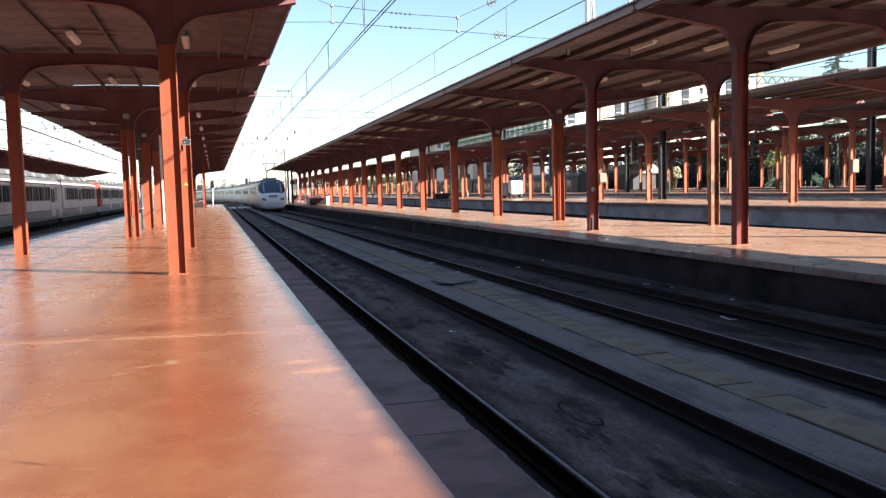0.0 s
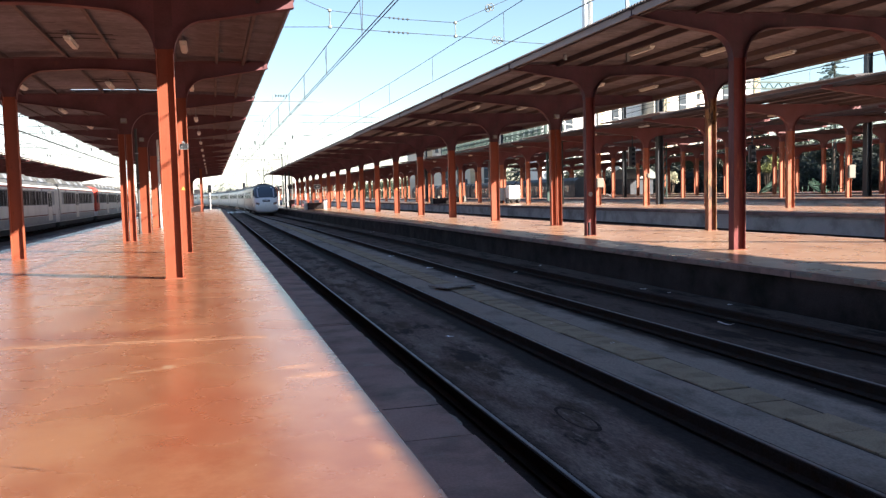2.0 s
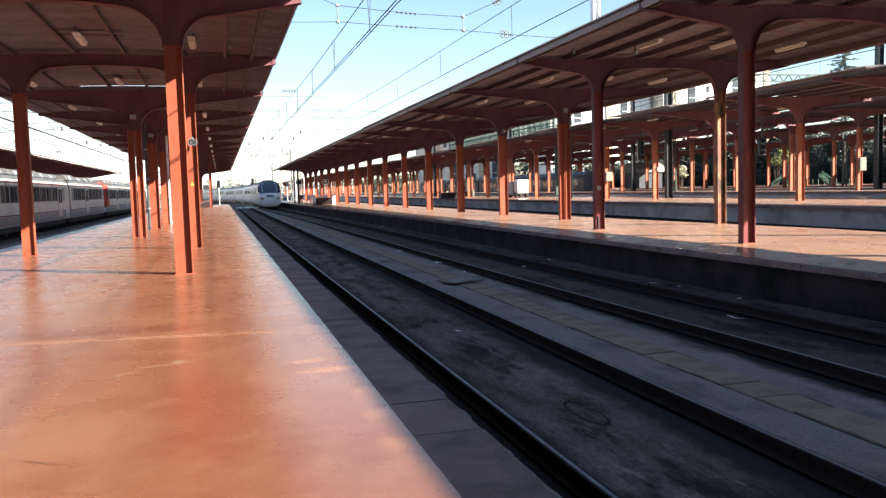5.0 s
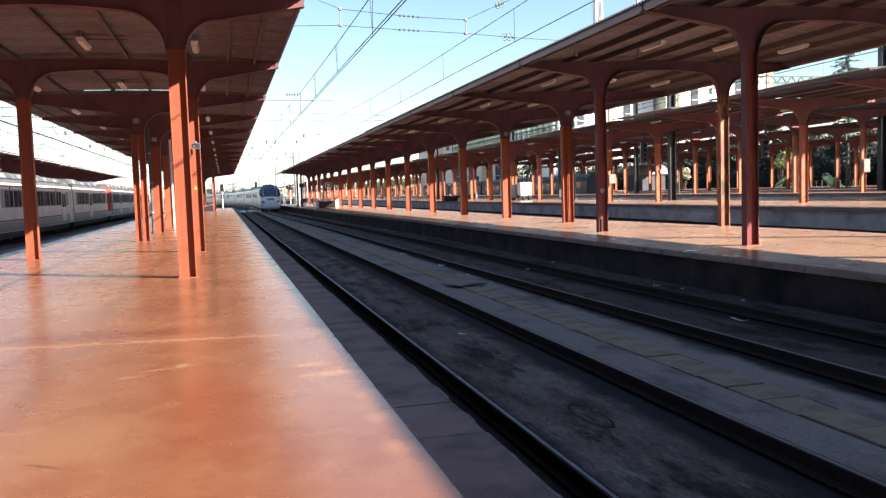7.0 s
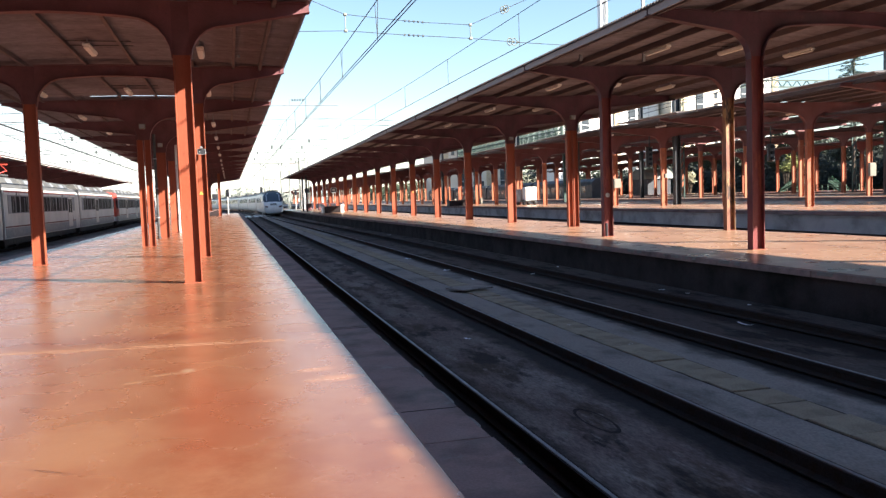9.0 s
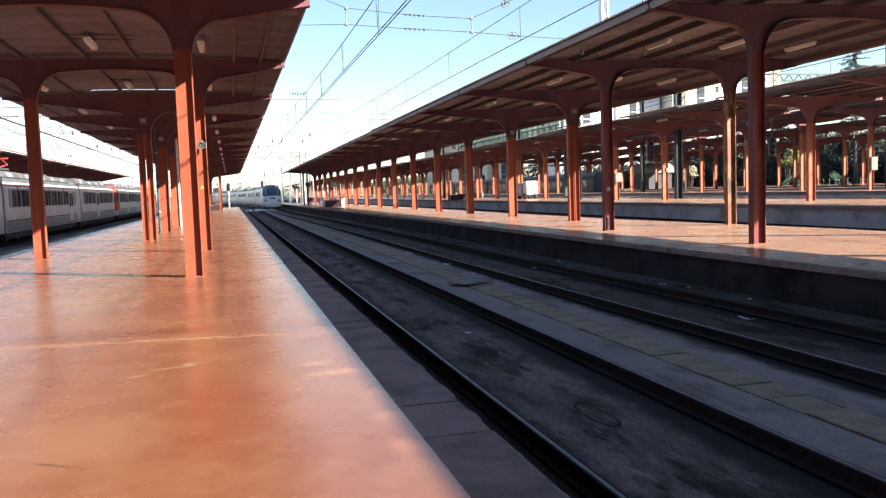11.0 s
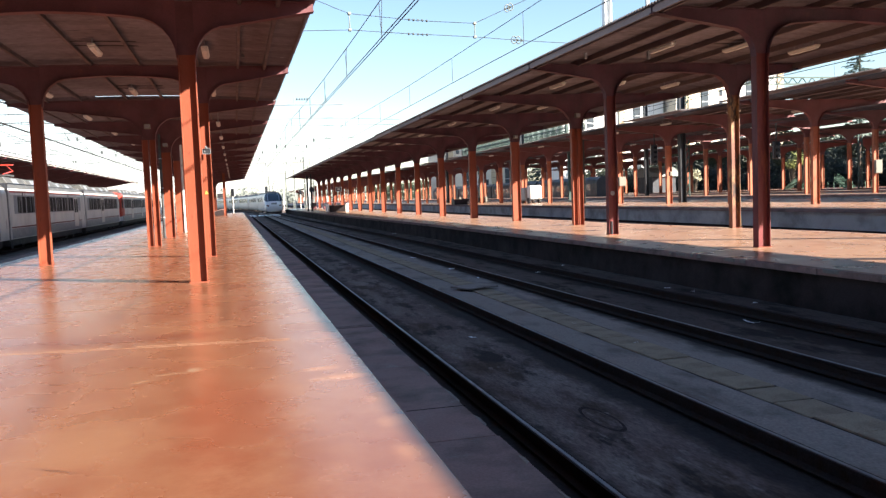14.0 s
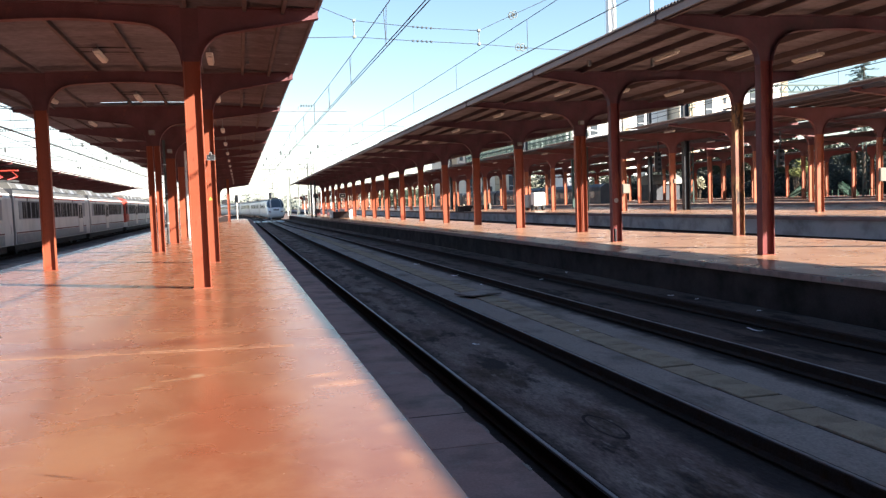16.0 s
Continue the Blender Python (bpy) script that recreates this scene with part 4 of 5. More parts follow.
def catenary(x, z_contact, z_high, sag, y0, y1, gap, pair, label, bend=None, fine=1.0):
    root = thing("overhead_line", label, "overhead line", "overhead lines of the tracks")
    bend = bend or (lambda y: 0.0)

    def high(y):
        u = (y % 48.0) / 48.0
        return z_high - sag * 4 * u * (1 - u)
    ys = [y0 + (y1 - y0) * i / 120 for i in range(121)]
    wire("messenger_wire", [(x + bend(y), y, high(y)) for y in ys], 0.013 * fine, root)
    for d in ((-0.035, 0.035) if pair else (0.0,)):
        wire("contact_wire", [(x + d + bend(y), y, z_contact) for y in ys], 0.014 * fine, root)
    y = y0 + 2
    while y < min(y1, 120):
        for i, d in enumerate((-0.035, 0.035) if pair else (0.0,)):
            yy = y + 0.35 * i
            wire("dropper", [(x + bend(yy), yy, high(yy)), (x + d + bend(yy), yy, z_contact)], 0.007, root)
        y += gap
    return root


catenary(3.22, 4.82, 5.95, 0.35, 4.0, 300, 5.6, True, "paired contact wires and messenger wire over the track", sweep)
catenary(7.06, 5.02, 6.05, 0.25, 4.0, 300, 6.5, False, "contact wire and messenger wire over the farther track", cross_over, 0.75)
catenary(-8.65, 4.9, 6.0, 0.35, 10.0, 260, 6.0, True, "contact and messenger wires over the empty track", None, 1.7)
catenary(-12.65, 4.9, 6.1, 0.35, 10.0, 260, 6.5, False, "contact and messenger wires over the parked train", None, 1.7)
catenary(18.4, 5.2, 6.4, 0.4, 4.0, 200, 7, False, "contact and messenger wires over the track beside the second platform")
catenary(22.6, 5.2, 6.5, 0.4, 4.0, 200, 7, False, "contact and messenger wires beside the third platform")
catenary(41.1, 6.0, 7.6, 0.4, 10.0, 200, 7, False, "contact and messenger wires before the trees")


for za, zb, xa, xb in ((7.4, 6.3, -6.6, -13.5), (6.9, 6.1, -7.4, -12.0)):
    stay = thing("overhead_line", "thick dark stay wire slanting over the parked train", "overhead line", "overhead lines of the tracks")
    wire("stay_wire", [(xa + (xb - xa) * i / 6, 26.0 + i * 9.0, za + (zb - za) * i / 6) for i in range(7)], 0.024, stay)
feeder = thing("overhead_line", "plain feeder wires high over the far platform", "overhead line", "overhead lines of the tracks")
for x, za, zb in ((44.0, 10.1, 10.1), (44.0, 10.6, 9.4)):
    wire("feeder_wire", [(x, 47.0 + i * 8.0, za + (zb - za) * i / 5) for i in range(-3, 6)], 0.03, feeder)


def insulator(a, b, n, parent, r=0.045):
    a, b = Vector(a), Vector(b)
    for i in range(n):
        p = a + (b - a) * (i + 0.5) / n
        d = (b - a).normalized() * 0.02
        part("insulator", tube(bmesh.new(), p - d, p + d, r, 8), DARKSTEEL, parent)


def head_span(y, zl, zr, x0, x1, label, tracks=(3.22, 7.06)):
    root = thing("head_span", label, "head span", "cross wires over the tracks")
    for dz, s in ((0.0, 0.05), (0.28, -0.12)):
        pts = []
        for i in range(13):
            u = i / 12
            pts.append((x0 + (x1 - x0) * u, y, zl + (zr - zl) * u + dz - s * 4 * u * (1 - u)))
        wire("span_wire", pts, 0.018 if x0 < 0 else 0.009, root)
        for u in (0.46, 0.9):
            c = pts[round(u * 12)]
            insulator((c[0] - 0.32, y, c[2]), (c[0] + 0.32, y, c[2] + 0.005), 4, root)
    for x in (x0, x1):
        part("stub_post", boxes((x - 0.04, x + 0.04, y - 0.04, y + 0.04, 5.2, max(zl, zr) + 0.15)), GREY, root)
    for x in tracks:
        u = (x - x0) / (x1 - x0)
        wire("dropper", [(x, y, zl + (zr - zl) * u + 0.28), (x, y, zl + (zr - zl) * u - 0.1)], 0.008, root)
    return root


near_span = thing("head_span", "pair of cross wires with insulators and hangers between the canopies", "head span", "cross wires over the tracks")
wire("span_wire", [(0.4, 22.0, 7.5), (2.82, 22.0, 6.52), (3.22, 22.0, 6.37), (4.75, 22.0, 6.24), (5.42, 22.0, 6.2), (6.7, 22.0, 6.16), (7.6, 22.0, 6.56), (12.0, 22.0, 8.5)], 0.008, near_span)
wire("span_wire", [(1.4, 22.0, 5.87), (1.93, 22.0, 5.9), (3.22, 22.0, 5.94), (4.74, 22.0, 5.86), (6.7, 22.0, 5.79), (8.1, 22.0, 5.7), (10.0, 22.0, 5.62)], 0.008, near_span)
for x0, x1, z0, z1, n in ((4.78, 5.4, 6.238, 6.203, 5), (4.76, 5.4, 5.858, 5.835, 5), (7.78, 8.14, 5.72, 5.7, 3), (7.58, 7.8, 6.55, 6.645, 3), (1.84, 1.98, 5.9, 5.9, 2)):
    insulator((x0, 22.0, z0), (x1, 22.0, z1), n, near_span, 0.032)
for x, z in ((7.84, 5.715), (7.97, 5.71), (7.66, 6.585), (7.76, 6.625)):
    bm = bmesh.new()
    loops = [[bm.verts.new((x + (0.075 + 0.014 * c) * math.cos(i * math.tau / 12), 21.99 + 0.014 * d, z + (0.1 + 0.014 * c) * math.sin(i * math.tau / 12))) for c, d in ((1, 0), (0, 1), (-1, 0), (0, -1))] for i in range(12)]
    for i in range(12):
        for j in range(4):
            bm.faces.new((loops[i][j], loops[(i + 1) % 12][j], loops[(i + 1) % 12][(j + 1) % 4], loops[i][(j + 1) % 4]))
    part("arcing_ring", bm, PALESTEEL, near_span)
for x, lo, hi in ((3.22, 5.94, 6.37), (6.7, 5.79, 6.16)):
    wire("hanger", [(x, 22.0, lo - 0.02), (x, 22.0, hi)], 0.014, near_span, PALESTEEL)
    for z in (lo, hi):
        part("clamp", soft(boxes((x - 0.045, x + 0.045, 21.96, 22.04, z - 0.04, z + 0.04)), 0.015), PALESTEEL, near_span)
for x, z in ((1.4, 5.9), (0.4, 7.5), (12.0, 8.5), (10.0, 5.64)):
    part("stub_post", boxes((x - 0.04, x + 0.04, 21.96, 22.04, 5.2, z + 0.05)), GREY, near_span)
head_span(52.0, 6.2, 6.1, 1.35, 10.6, "pair of cross wires with insulators between the canopies")
head_span(84.0, 6.4, 6.3, 1.35, 10.6, "pair of cross wires with insulators between the canopies")
head_span(112.0, 6.6, 6.5, 1.35, 10.6, "pair of cross wires with insulators between the canopies")
for y in (38.0, 47.0, 60.0, 76.0, 95.0, 118.0):
    head_span(y, 5.7 + 0.006 * y, 5.9 + 0.006 * y, -15.4, -6.2, "cross wires with insulators over the parked train", (-12.65, -8.65))
# lighter spans farther out, hung with clamps and small insulators
rnd = random.Random(77)
for y, x0, x1, z in [(y, 1.35, 10.6, 5.5 + 0.009 * y) for y in (60.0, 68.0, 78.0, 91.0, 99.0, 106.0, 117.0)] + [(y, -15.4, -6.2, 5.35 + 0.008 * y) for y in (33.0, 42.5, 52.0, 56.0, 66.0, 71.0, 84.0, 90.0, 104.0, 111.0)]:
    root = thing("cross_wire", "thin cross wire with clamps and dark insulators", "wire", "cross wires over the tracks")
    wire("span_wire", [(x0 + (x1 - x0) * i / 8, y, z - 0.012 * i * (8 - i)) for i in range(9)], 0.013 if x0 < 0 else 0.006, root)
    for x in (x0, x1):
        part("stub_post", boxes((x - 0.03, x + 0.03, y - 0.03, y + 0.03, 5.2, z + 0.1)), GREY, root)
    for j in range(rnd.choice((3, 4, 5))):
        i = rnd.uniform(0.6, 7.4)
        p = Vector((x0 + (x1 - x0) * i / 8, y, z - 0.012 * i * (8 - i)))
        if rnd.random() < 0.5:
            insulator(p - Vector((0.25, 0, 0)), p + Vector((0.25, 0, 0)), 4, root)
        else:
            part("clamp", soft(boxes((p.x - 0.06, p.x + 0.06, y - 0.03, y + 0.03, p.z - 0.22, p.z + 0.04)), 0.02), DARKSTEEL, root)
for y, zc in ((29.2, 4.79), (76.0, 4.85), (108.0, 4.9)):
    root = thing("bracket_arm", "thin horizontal registration arm under the wires", "bracket arm", "registration arms of the wires")
    part("arm", tube(bmesh.new(), (1.5, y, zc), (3.9, y, zc), 0.018), GREY, root)
    insulator((2.25, y, zc + 0.2), (2.7, y, zc + 0.2), 5, root)
    part("strut", tube(bmesh.new(), (2.2, y, zc), (2.2, y, zc + 0.22), 0.012), GREY, root)


def mast(x, y, z0, h, label, w=0.34, cross=None, mat=None):
    root = thing("catenary_mast", label, "mast", "overhead line masts", at=pose(x, y, z0))
    part("post", column_mesh(h, w, w * 0.9), mat or DARKSTEEL, root)
    if cross:
        part("cross_arm", soft(boxes((cross[0], cross[1], -0.06, 0.06, h - 0.55, h - 0.45)), 0.015), TIN, root, "pale steel cross arm")
        part("stay", tube(bmesh.new(), (0, 0, h - 1.6), (cross[0] * 0.8, 0, h - 0.5), 0.03), GREY, root)
        for q in (0.35, 0.7):
            insulator((cross[0] * q, 0.1, h - 0.9), (cross[0] * q - 0.25, 0.1, h - 1.3), 4, root)
    return root


mast(19.95, 41.0, -0.82, 14.5, "tall white steel mast rising behind the canopy", 0.42, None, WHITE)
mast(50.5, 53.75, 0.35, 12.6, "dark steel overhead mast with a pale cross arm", 0.5, (-2.6, 1.8), BLACK)
for x, y, h in ((32.1, 54.2, 12.5), (48.5, 90.0, 13.0), (31.9, 88.0, 12.0), (31.9, 122.0, 12.0)):
    mast(x, y, 0.2 if x < 40 else 0.35, h, "dark navy steel mast on the far platform", 0.44, (-2.0, 0.4), BLACK)


def portal(y, x0, x1, h):
    root = thing("catenary_portal", "hazy steel lattice gantry over the tracks", "gantry", "gantries in the distance", at=pose(0, y, -0.82))
    # beyond 100 m the distance haze comes from the paler steel colour
    steel = PALESTEEL if y > 100 else DULLGREEN
    r, pitch = (0.03, 1.0) if y > 100 else (0.06, 0.6)
    for x in (x0, x1):
        for dx in (-0.25, 0.25):
            part("post", boxes((x + dx - 0.05, x + dx + 0.05, -0.05, 0.05, 0, h)), steel, root)
        z = 0.4
        while z < h - 0.8:
            part("lattice", tube(bmesh.new(), (x - 0.25, 0, z), (x + 0.25, 0, z + 0.7), r, 4), steel, root)
            z += 0.7
    for dz in (0, 0.7):
        part("beam", boxes((x0, x1, -0.05, 0.05, h - 0.75 + dz - r, h - 0.75 + dz + r * 1.6)), steel, root)
    x = x0
    i = 0
    while x < x1 - 0.9:
        part("lattice", tube(bmesh.new(), (x, 0, h - 0.75 + 0.7 * (i % 2)), (x + pitch, 0, h - 0.75 + 0.7 * ((i + 1) % 2)), r, 4), steel, root)
        x += pitch
        i += 1


for y, x0, x1, h in ((142.0, -9.5, 13.0, 9.5), (178.0, -16.0, 16.5, 10.0), (215.0, -22.0, 15.0, 10.0), (265.0, -30.0, 12.0, 10.0), (75.0, 45.0, 66.0, 13.2)):
    portal(y, x0, x1, h)
for i, (x, y, h) in enumerate(((12.4, 150, 9.5), (13.6, 164, 8.5), (11.5, 190, 9), (14.5, 205, 10), (17.0, 150, 9), (16.0, 184, 10), (19.5, 172, 9), (9.5, 235, 9.5), (-10.5, 150, 9), (-24.5, 120, 9), (-25, 70, 9))):
    mast(x, y, -0.82, h, "slender grey overhead line mast", 0.26, (-2.0, 0.3), PALESTEEL)


rnd = random.Random(41)
for i in range(16):
    y = 150 + i * 9.0
    x = 8.6 + rnd.uniform(0.0, 0.055) * y + 1.0
    root = thing("line_post", "slender pale steel post with clamps in the haze", "post", "pale posts in the distance", at=pose(x, y, -0.82))
    h = rnd.uniform(5.0, 9.0)
    part("post", tube(bmesh.new(), (0, 0, 0), (0, 0, h), 0.11, 8, 0.07), LAMP, root)
    part("arm", boxes((-1.6, 0.1, -0.04, 0.04, h - 0.7, h - 0.6)), LAMP, root)
    part("box", soft(boxes((-0.3, 0.3, -0.16, 0.0, 1.4, rnd.uniform(2.0, 3.2))), 0.04), LAMP if i % 2 else GREY, root)


# ---- signals ----
def signal(x, y, z, lamps, post, label, plate=True):
    root = thing("railway_signal", label, "signal", "railway signals", at=pose(x, y, z))
    h = 0.34 * lamps
    part("head", soft(boxes((-0.22, 0.22, -0.08, 0.12, 0, h)), 0.04), BLACK, root)
    if plate:
        part("backplate", boxes((-0.24, 0.24, 0.12, 0.135, -0.06, h + 0.06)), BLACK, root)
        for a in (-0.285, 0.24):
            part("edge_strip", boxes((a, a + 0.045, 0.1, 0.135, -0.06, h + 0.06)), LAMP, root, "white edge strip")
    for i in range(lamps):
        part("lens", tube(bmesh.new(), (0, -0.085, 0.17 + 0.34 * i), (0, -0.2, 0.17 + 0.34 * i), 0.1, 12), GLASS, root)
    if post:
        part("post", tube(bmesh.new(), (0, 0.05, -z - 0.82 if post < 0 else -post), (0, 0.05, 0), 0.07, 8), LAMP, root)
    else:
        part("hanger", boxes((-0.03, 0.03, 0, 0.06, h, h + 1.0)), BLACK, root)
    return root


signal(-0.25, 124.0, 2.4, 3, 3.1, "black three-lamp signal on a mast at the platform end")
signal(-0.25, 124.2, 1.3, 2, 2.0, "black two-lamp signal on a mast at the platform end", False)
signal(5.1, 137.0, 2.9, 3, 3.7, "black signal on a mast beside the departing train", False)
signal(13.0, 168.0, 2.6, 3, 3.4, "black signal on a mast in the distance", False)
signal(30.0, 54.4, 3.1, 4, 0, "black four-lamp signal with a pale edge under the canopy")
signal(30.0, 40.5, 2.75, 3, 0, "black three-lamp signal under the far canopy", False)


# ---- things on the platforms ----
# low grey planters with white posts at the far end of the right platform
for x, y in ((11.0, 91.0),):
    p = thing("planter", "long low grey planter box on the red platform", "planter", "planters on the platform", at=pose(x, y, 0))
    part("box", soft(boxes((-0.86, 0.86, -0.3, 0.3, 0, 0.7)), 0.03), WALL, p)
    part("rim", soft(boxes((-0.88, 0.88, -0.34, 0.34, 0.7, 0.75)), 0.02), COPING, p)
for x, y in ((9.94, 91.0), (12.09, 91.0)):
    p = thing("bollard", "short white painted concrete post", "bollard", "white posts on the platform", at=pose(x, y, 0))
    part("post", soft(boxes((-0.18, 0.18, -0.15, 0.15, 0, 0.78)), 0.05, 2), WHITE, p)
    part("cap", soft(boxes((-0.24, 0.24, -0.2, 0.2, 0.78, 0.9)), 0.04), WHITE, p)
for x, y, z, lab in ((11.25, 91.0, 2.5, "hanging black platform sign with a white border"), (9.56, 105.0, 2.68, "hanging dark platform sign"), (-1.6, 97.0, 2.3, "dark hanging sign at the platform end")):
    p = thing("hanging_sign", lab, "sign", "hanging signs", at=pose(x, y, z))
    part("board", soft(boxes((-0.33, 0.33, -0.06, 0.06, -0.24, 0.24)), 0.02), BLACK, p)
    for r in ((-0.35, 0.35, -0.075, -0.06, 0.2, 0.25), (-0.35, 0.35, -0.075, -0.06, -0.25, -0.2), (-0.35, -0.3, -0.075, -0.06, -0.25, 0.25), (0.3, 0.35, -0.075, -0.06, -0.25, 0.25), (-0.16, 0.16, -0.075, -0.06, -0.07, 0.08)):
        if x == 11.25:
            part("border", boxes(r), LAMP, p)
    for d in (-0.25, 0.25):
        part("hanger", boxes((d - 0.015, d + 0.015, -0.01, 0.01, 0.24, 5.2 - z)), BLACK, p)
# dark posts by the far sign
for x, y in ((9.6, 106.0), (9.62, 112.0)):
    p = thing("platform_post", "slim dark steel post under the canopy edge", "post", "dark posts at the platform end", at=pose(x, y, 0))
    part("shaft", column_mesh(4.75, 0.2), BLACK, p)
    part("base_plate", soft(boxes((-0.19, 0.19, -0.19, 0.19, 0, 0.03)), 0.008), BLACK, p)
# red cabinets far on the right platform
for x, y, w in ((13.2, 108.0, 0.7), (14.6, 112.0, 0.8), (12.4, 116.0, 0.7), (11.2, 120.0, 0.6), (14.0, 126.0, 0.8)):
    p = thing("vending_cabinet", "low dark red cabinet on the platform", "cabinet", "cabinets on the platform", at=pose(x, y, 0))
    part("case", soft(boxes((-w / 2, w / 2, -0.35, 0.35, 0.08, 1.0)), 0.03), DARKRED, p)
    part("front_panel", boxes((-w / 2 + 0.08, w / 2 - 0.08, -0.362, -0.35, 0.45, 0.92)), BLACK, p)
    part("plinth", boxes((-w / 2 + 0.03, w / 2 - 0.03, -0.32, 0.32, 0, 0.08)), BLACK, p)

# end of the left platform: stair kerb and white kiosk post
p = thing("stair_parapet", "sloping grey concrete stair parapet at the platform end", "parapet", at=pose(-2.3, 100.0, 0))
part("wall", prism(bmesh.new(), [(-1.1, 0), (1.0, 0), (1.0, 0.65), (0.85, 0.7), (-1.1, 0.15)], -0.1, 0.1), WALL, p)
part("coping", prism(bmesh.new(), [(-1.1, 0.15), (0.85, 0.7), (1.0, 0.65), (1.05, 0.72), (0.85, 0.78), (-1.12, 0.23)], -0.14, 0.14), COPING, p)
p = thing("bollard", "white concrete post at the stair head", "bollard", "white posts on the platform", at=pose(-1.15, 98.6, 0))
part("post", soft(boxes((-0.14, 0.14, -0.14, 0.14, 0, 0.6)), 0.03), WHITE, p)
part("cap", soft(boxes((-0.17, 0.17, -0.17, 0.17, 0.6, 0.66)), 0.02), COPING, p)

# white baggage cart on the far platform
v = thing("baggage_cart", "white boxy electric baggage cart on the far platform", "cart", at=pose(29.8, 80.0, 0.2))
part("body", soft(boxes((-0.55, 0.75, -1.3, -0.3, 0.35, 1.85)), 0.14, 3), WHITE, v)
part("canopy", soft(boxes((-0.75, 0.6, -0.35, 0.9, 0.3, 1.65)), 0.05), GREY, v)
for s in (-0.35, 0.35):
    part("lamp", tube(bmesh.new(), (s * 0.7, -1.315, 1.25), (s * 0.7, -1.3, 1.25), 0.07, 10), GREY, v)
for s in (-0.55, 0.6):
    for d in (-0.9, 0.9):
        part("wheel", tube(bmesh.new(), (s - 0.1, d, 0.3), (s + 0.1, d, 0.3), 0.3, 14), SKIRT, v)
part("bumper", soft(boxes((-0.6, 0.7, -1.36, -1.28, 0.35, 0.5)), 0.03), SKIRT, v)

# boxes hung on the far columns
for x, y, z, w, h, mat, lab in ((29.75, 59.4, 1.95, 0.6, 0.75, BEIGE, "beige switch box on a red column"), (46.3, 51.0, 2.3, 0.6, 1.0, BEIGE, "beige notice panel on a red column"), (29.75, 51.95, 2.3, 0.22, 0.3, BEIGE, "small pale box on a red column")):
    p = thing("switch_box", lab, "box", "boxes on the far columns", at=pose(x, y - 0.2, z))
    part("case", soft(boxes((-w / 2, w / 2, -0.1, 0.1, -h / 2, h / 2)), 0.03), mat, p)
    part("door", boxes((-w / 2 + 0.06, w / 2 - 0.06, -0.108, -0.1, -h / 2 + 0.06, h / 2 - 0.06)), mat, p)
for x, y, w in ((26.1, 93.0, 1.0), (30.6, 104.0, 1.6)):
    p = thing("planter", "dark grey planter box with white end posts", "planter", "planters on the platform", at=pose(x, y, 0.2))
    part("box", soft(boxes((-w, w, -0.3, 0.3, 0, 0.65)), 0.03), WALL, p)
    for d in (-w - 0.2, w + 0.2):
        part("end_post", soft(boxes((d - 0.13, d + 0.13, -0.2, 0.2, 0, 0.8)), 0.03), BEIGE, p)

br = thing("bracket_arm", "white steel cantilever bracket above the far canopy", "bracket arm", at=pose(29.5, 66.0, 0.2))
part("post", column_mesh(7.6, 0.22, 0.2), DARKSTEEL, br)
for a, b in (((0, 0, 6.06), (2.06, 0, 5.94)), ((0, 0, 6.26), (1.3, 0, 6.63)), ((0, 0, 7.05), (1.3, 0, 6.88)), ((1.3, 0, 6.6), (1.3, 0, 6.9))):
    part("arm", tube(bmesh.new(), a, b, 0.05), WHITE, br)

# green stair flights down from the outer platform, with barred sides
for x, ya, za, yb, zb in ((69.3, 92.2, 0.5, 89.4, 2.15), (70.6, 91.2, 0.5, 88.4, 2.15), (69.3, 82.9, 2.15, 80.1, 0.6), (70.6, 83.9, 2.15, 81.1, 0.6)):
    p = thing("stair_railing", "green painted steel stair railing with close bars", "railing", "green stair railings", at=pose(x, ya, 0.4))
    n = 16
    for i in range(n + 1):
        u = i / n
        z = za - 0.4 + (zb - za) * u
        part("baluster", boxes((-0.02, 0.02, (yb - ya) * u - 0.035, (yb - ya) * u + 0.035, max(0.0, z - 0.9), z)), GREEN, p)
    part("handrail", tube(bmesh.new(), (0, 0, za - 0.4), (0, yb - ya, zb - 0.4), 0.05), GREEN, p)
    part("string", tube(bmesh.new(), (0, 0, max(0.0, za - 1.1)), (0, yb - ya, zb - 1.2), 0.09), GREEN, p)
p = thing("guard_rail", "long pale green steel guard rail between the stairs", "railing", at=pose(69.3, 77.0, 0.4))
for i in range(13):
    part("post", boxes((-0.03, 0.03, i - 0.03, i + 0.03, 0, 0.85)), GREEN, p)
for z in (0.42, 0.82):
    part("rail_bar", tube(bmesh.new(), (0, 0, z), (0, 12.0, z), 0.035), DULLGREEN, p)

# dark coaches standing beyond the far platforms
DARKCOACH = material("blue_grey_coach_paint", (0.04, 0.046, 0.058), 0.5, amount=0.12, bump=0.0, spots=(((0.025, 0.028, 0.035), 0.5, 0.7, 1.0),), scale=0.8)
coach = thing("train_car", "dark blue-grey coach standing on a far track", "train car", "coaches on a far track")
out = [(-1.4, 0.5), (1.4, 0.5), (1.44, 1.2), (1.42, 2.8), (1.25, 3.35), (0.7, 3.8), (-0.7, 3.8), (-1.25, 3.35), (-1.42, 2.8), (-1.44, 1.2)]
part("body", prism(bmesh.new(), out, 0, 25.2), DARKCOACH, coach)
for i in range(9):
    part("side_window", boxes((-1.45, -1.42, 2.2 + i * 2.4, 3.7 + i * 2.4, 1.75, 2.65)), PALEGLASS, coach)
part("underframe", boxes((-1.2, 1.2, 0.5, 24.7, 0.2, 0.52)), SKIRT, coach)
bogie(3.5, coach)
bogie(21.7, coach)
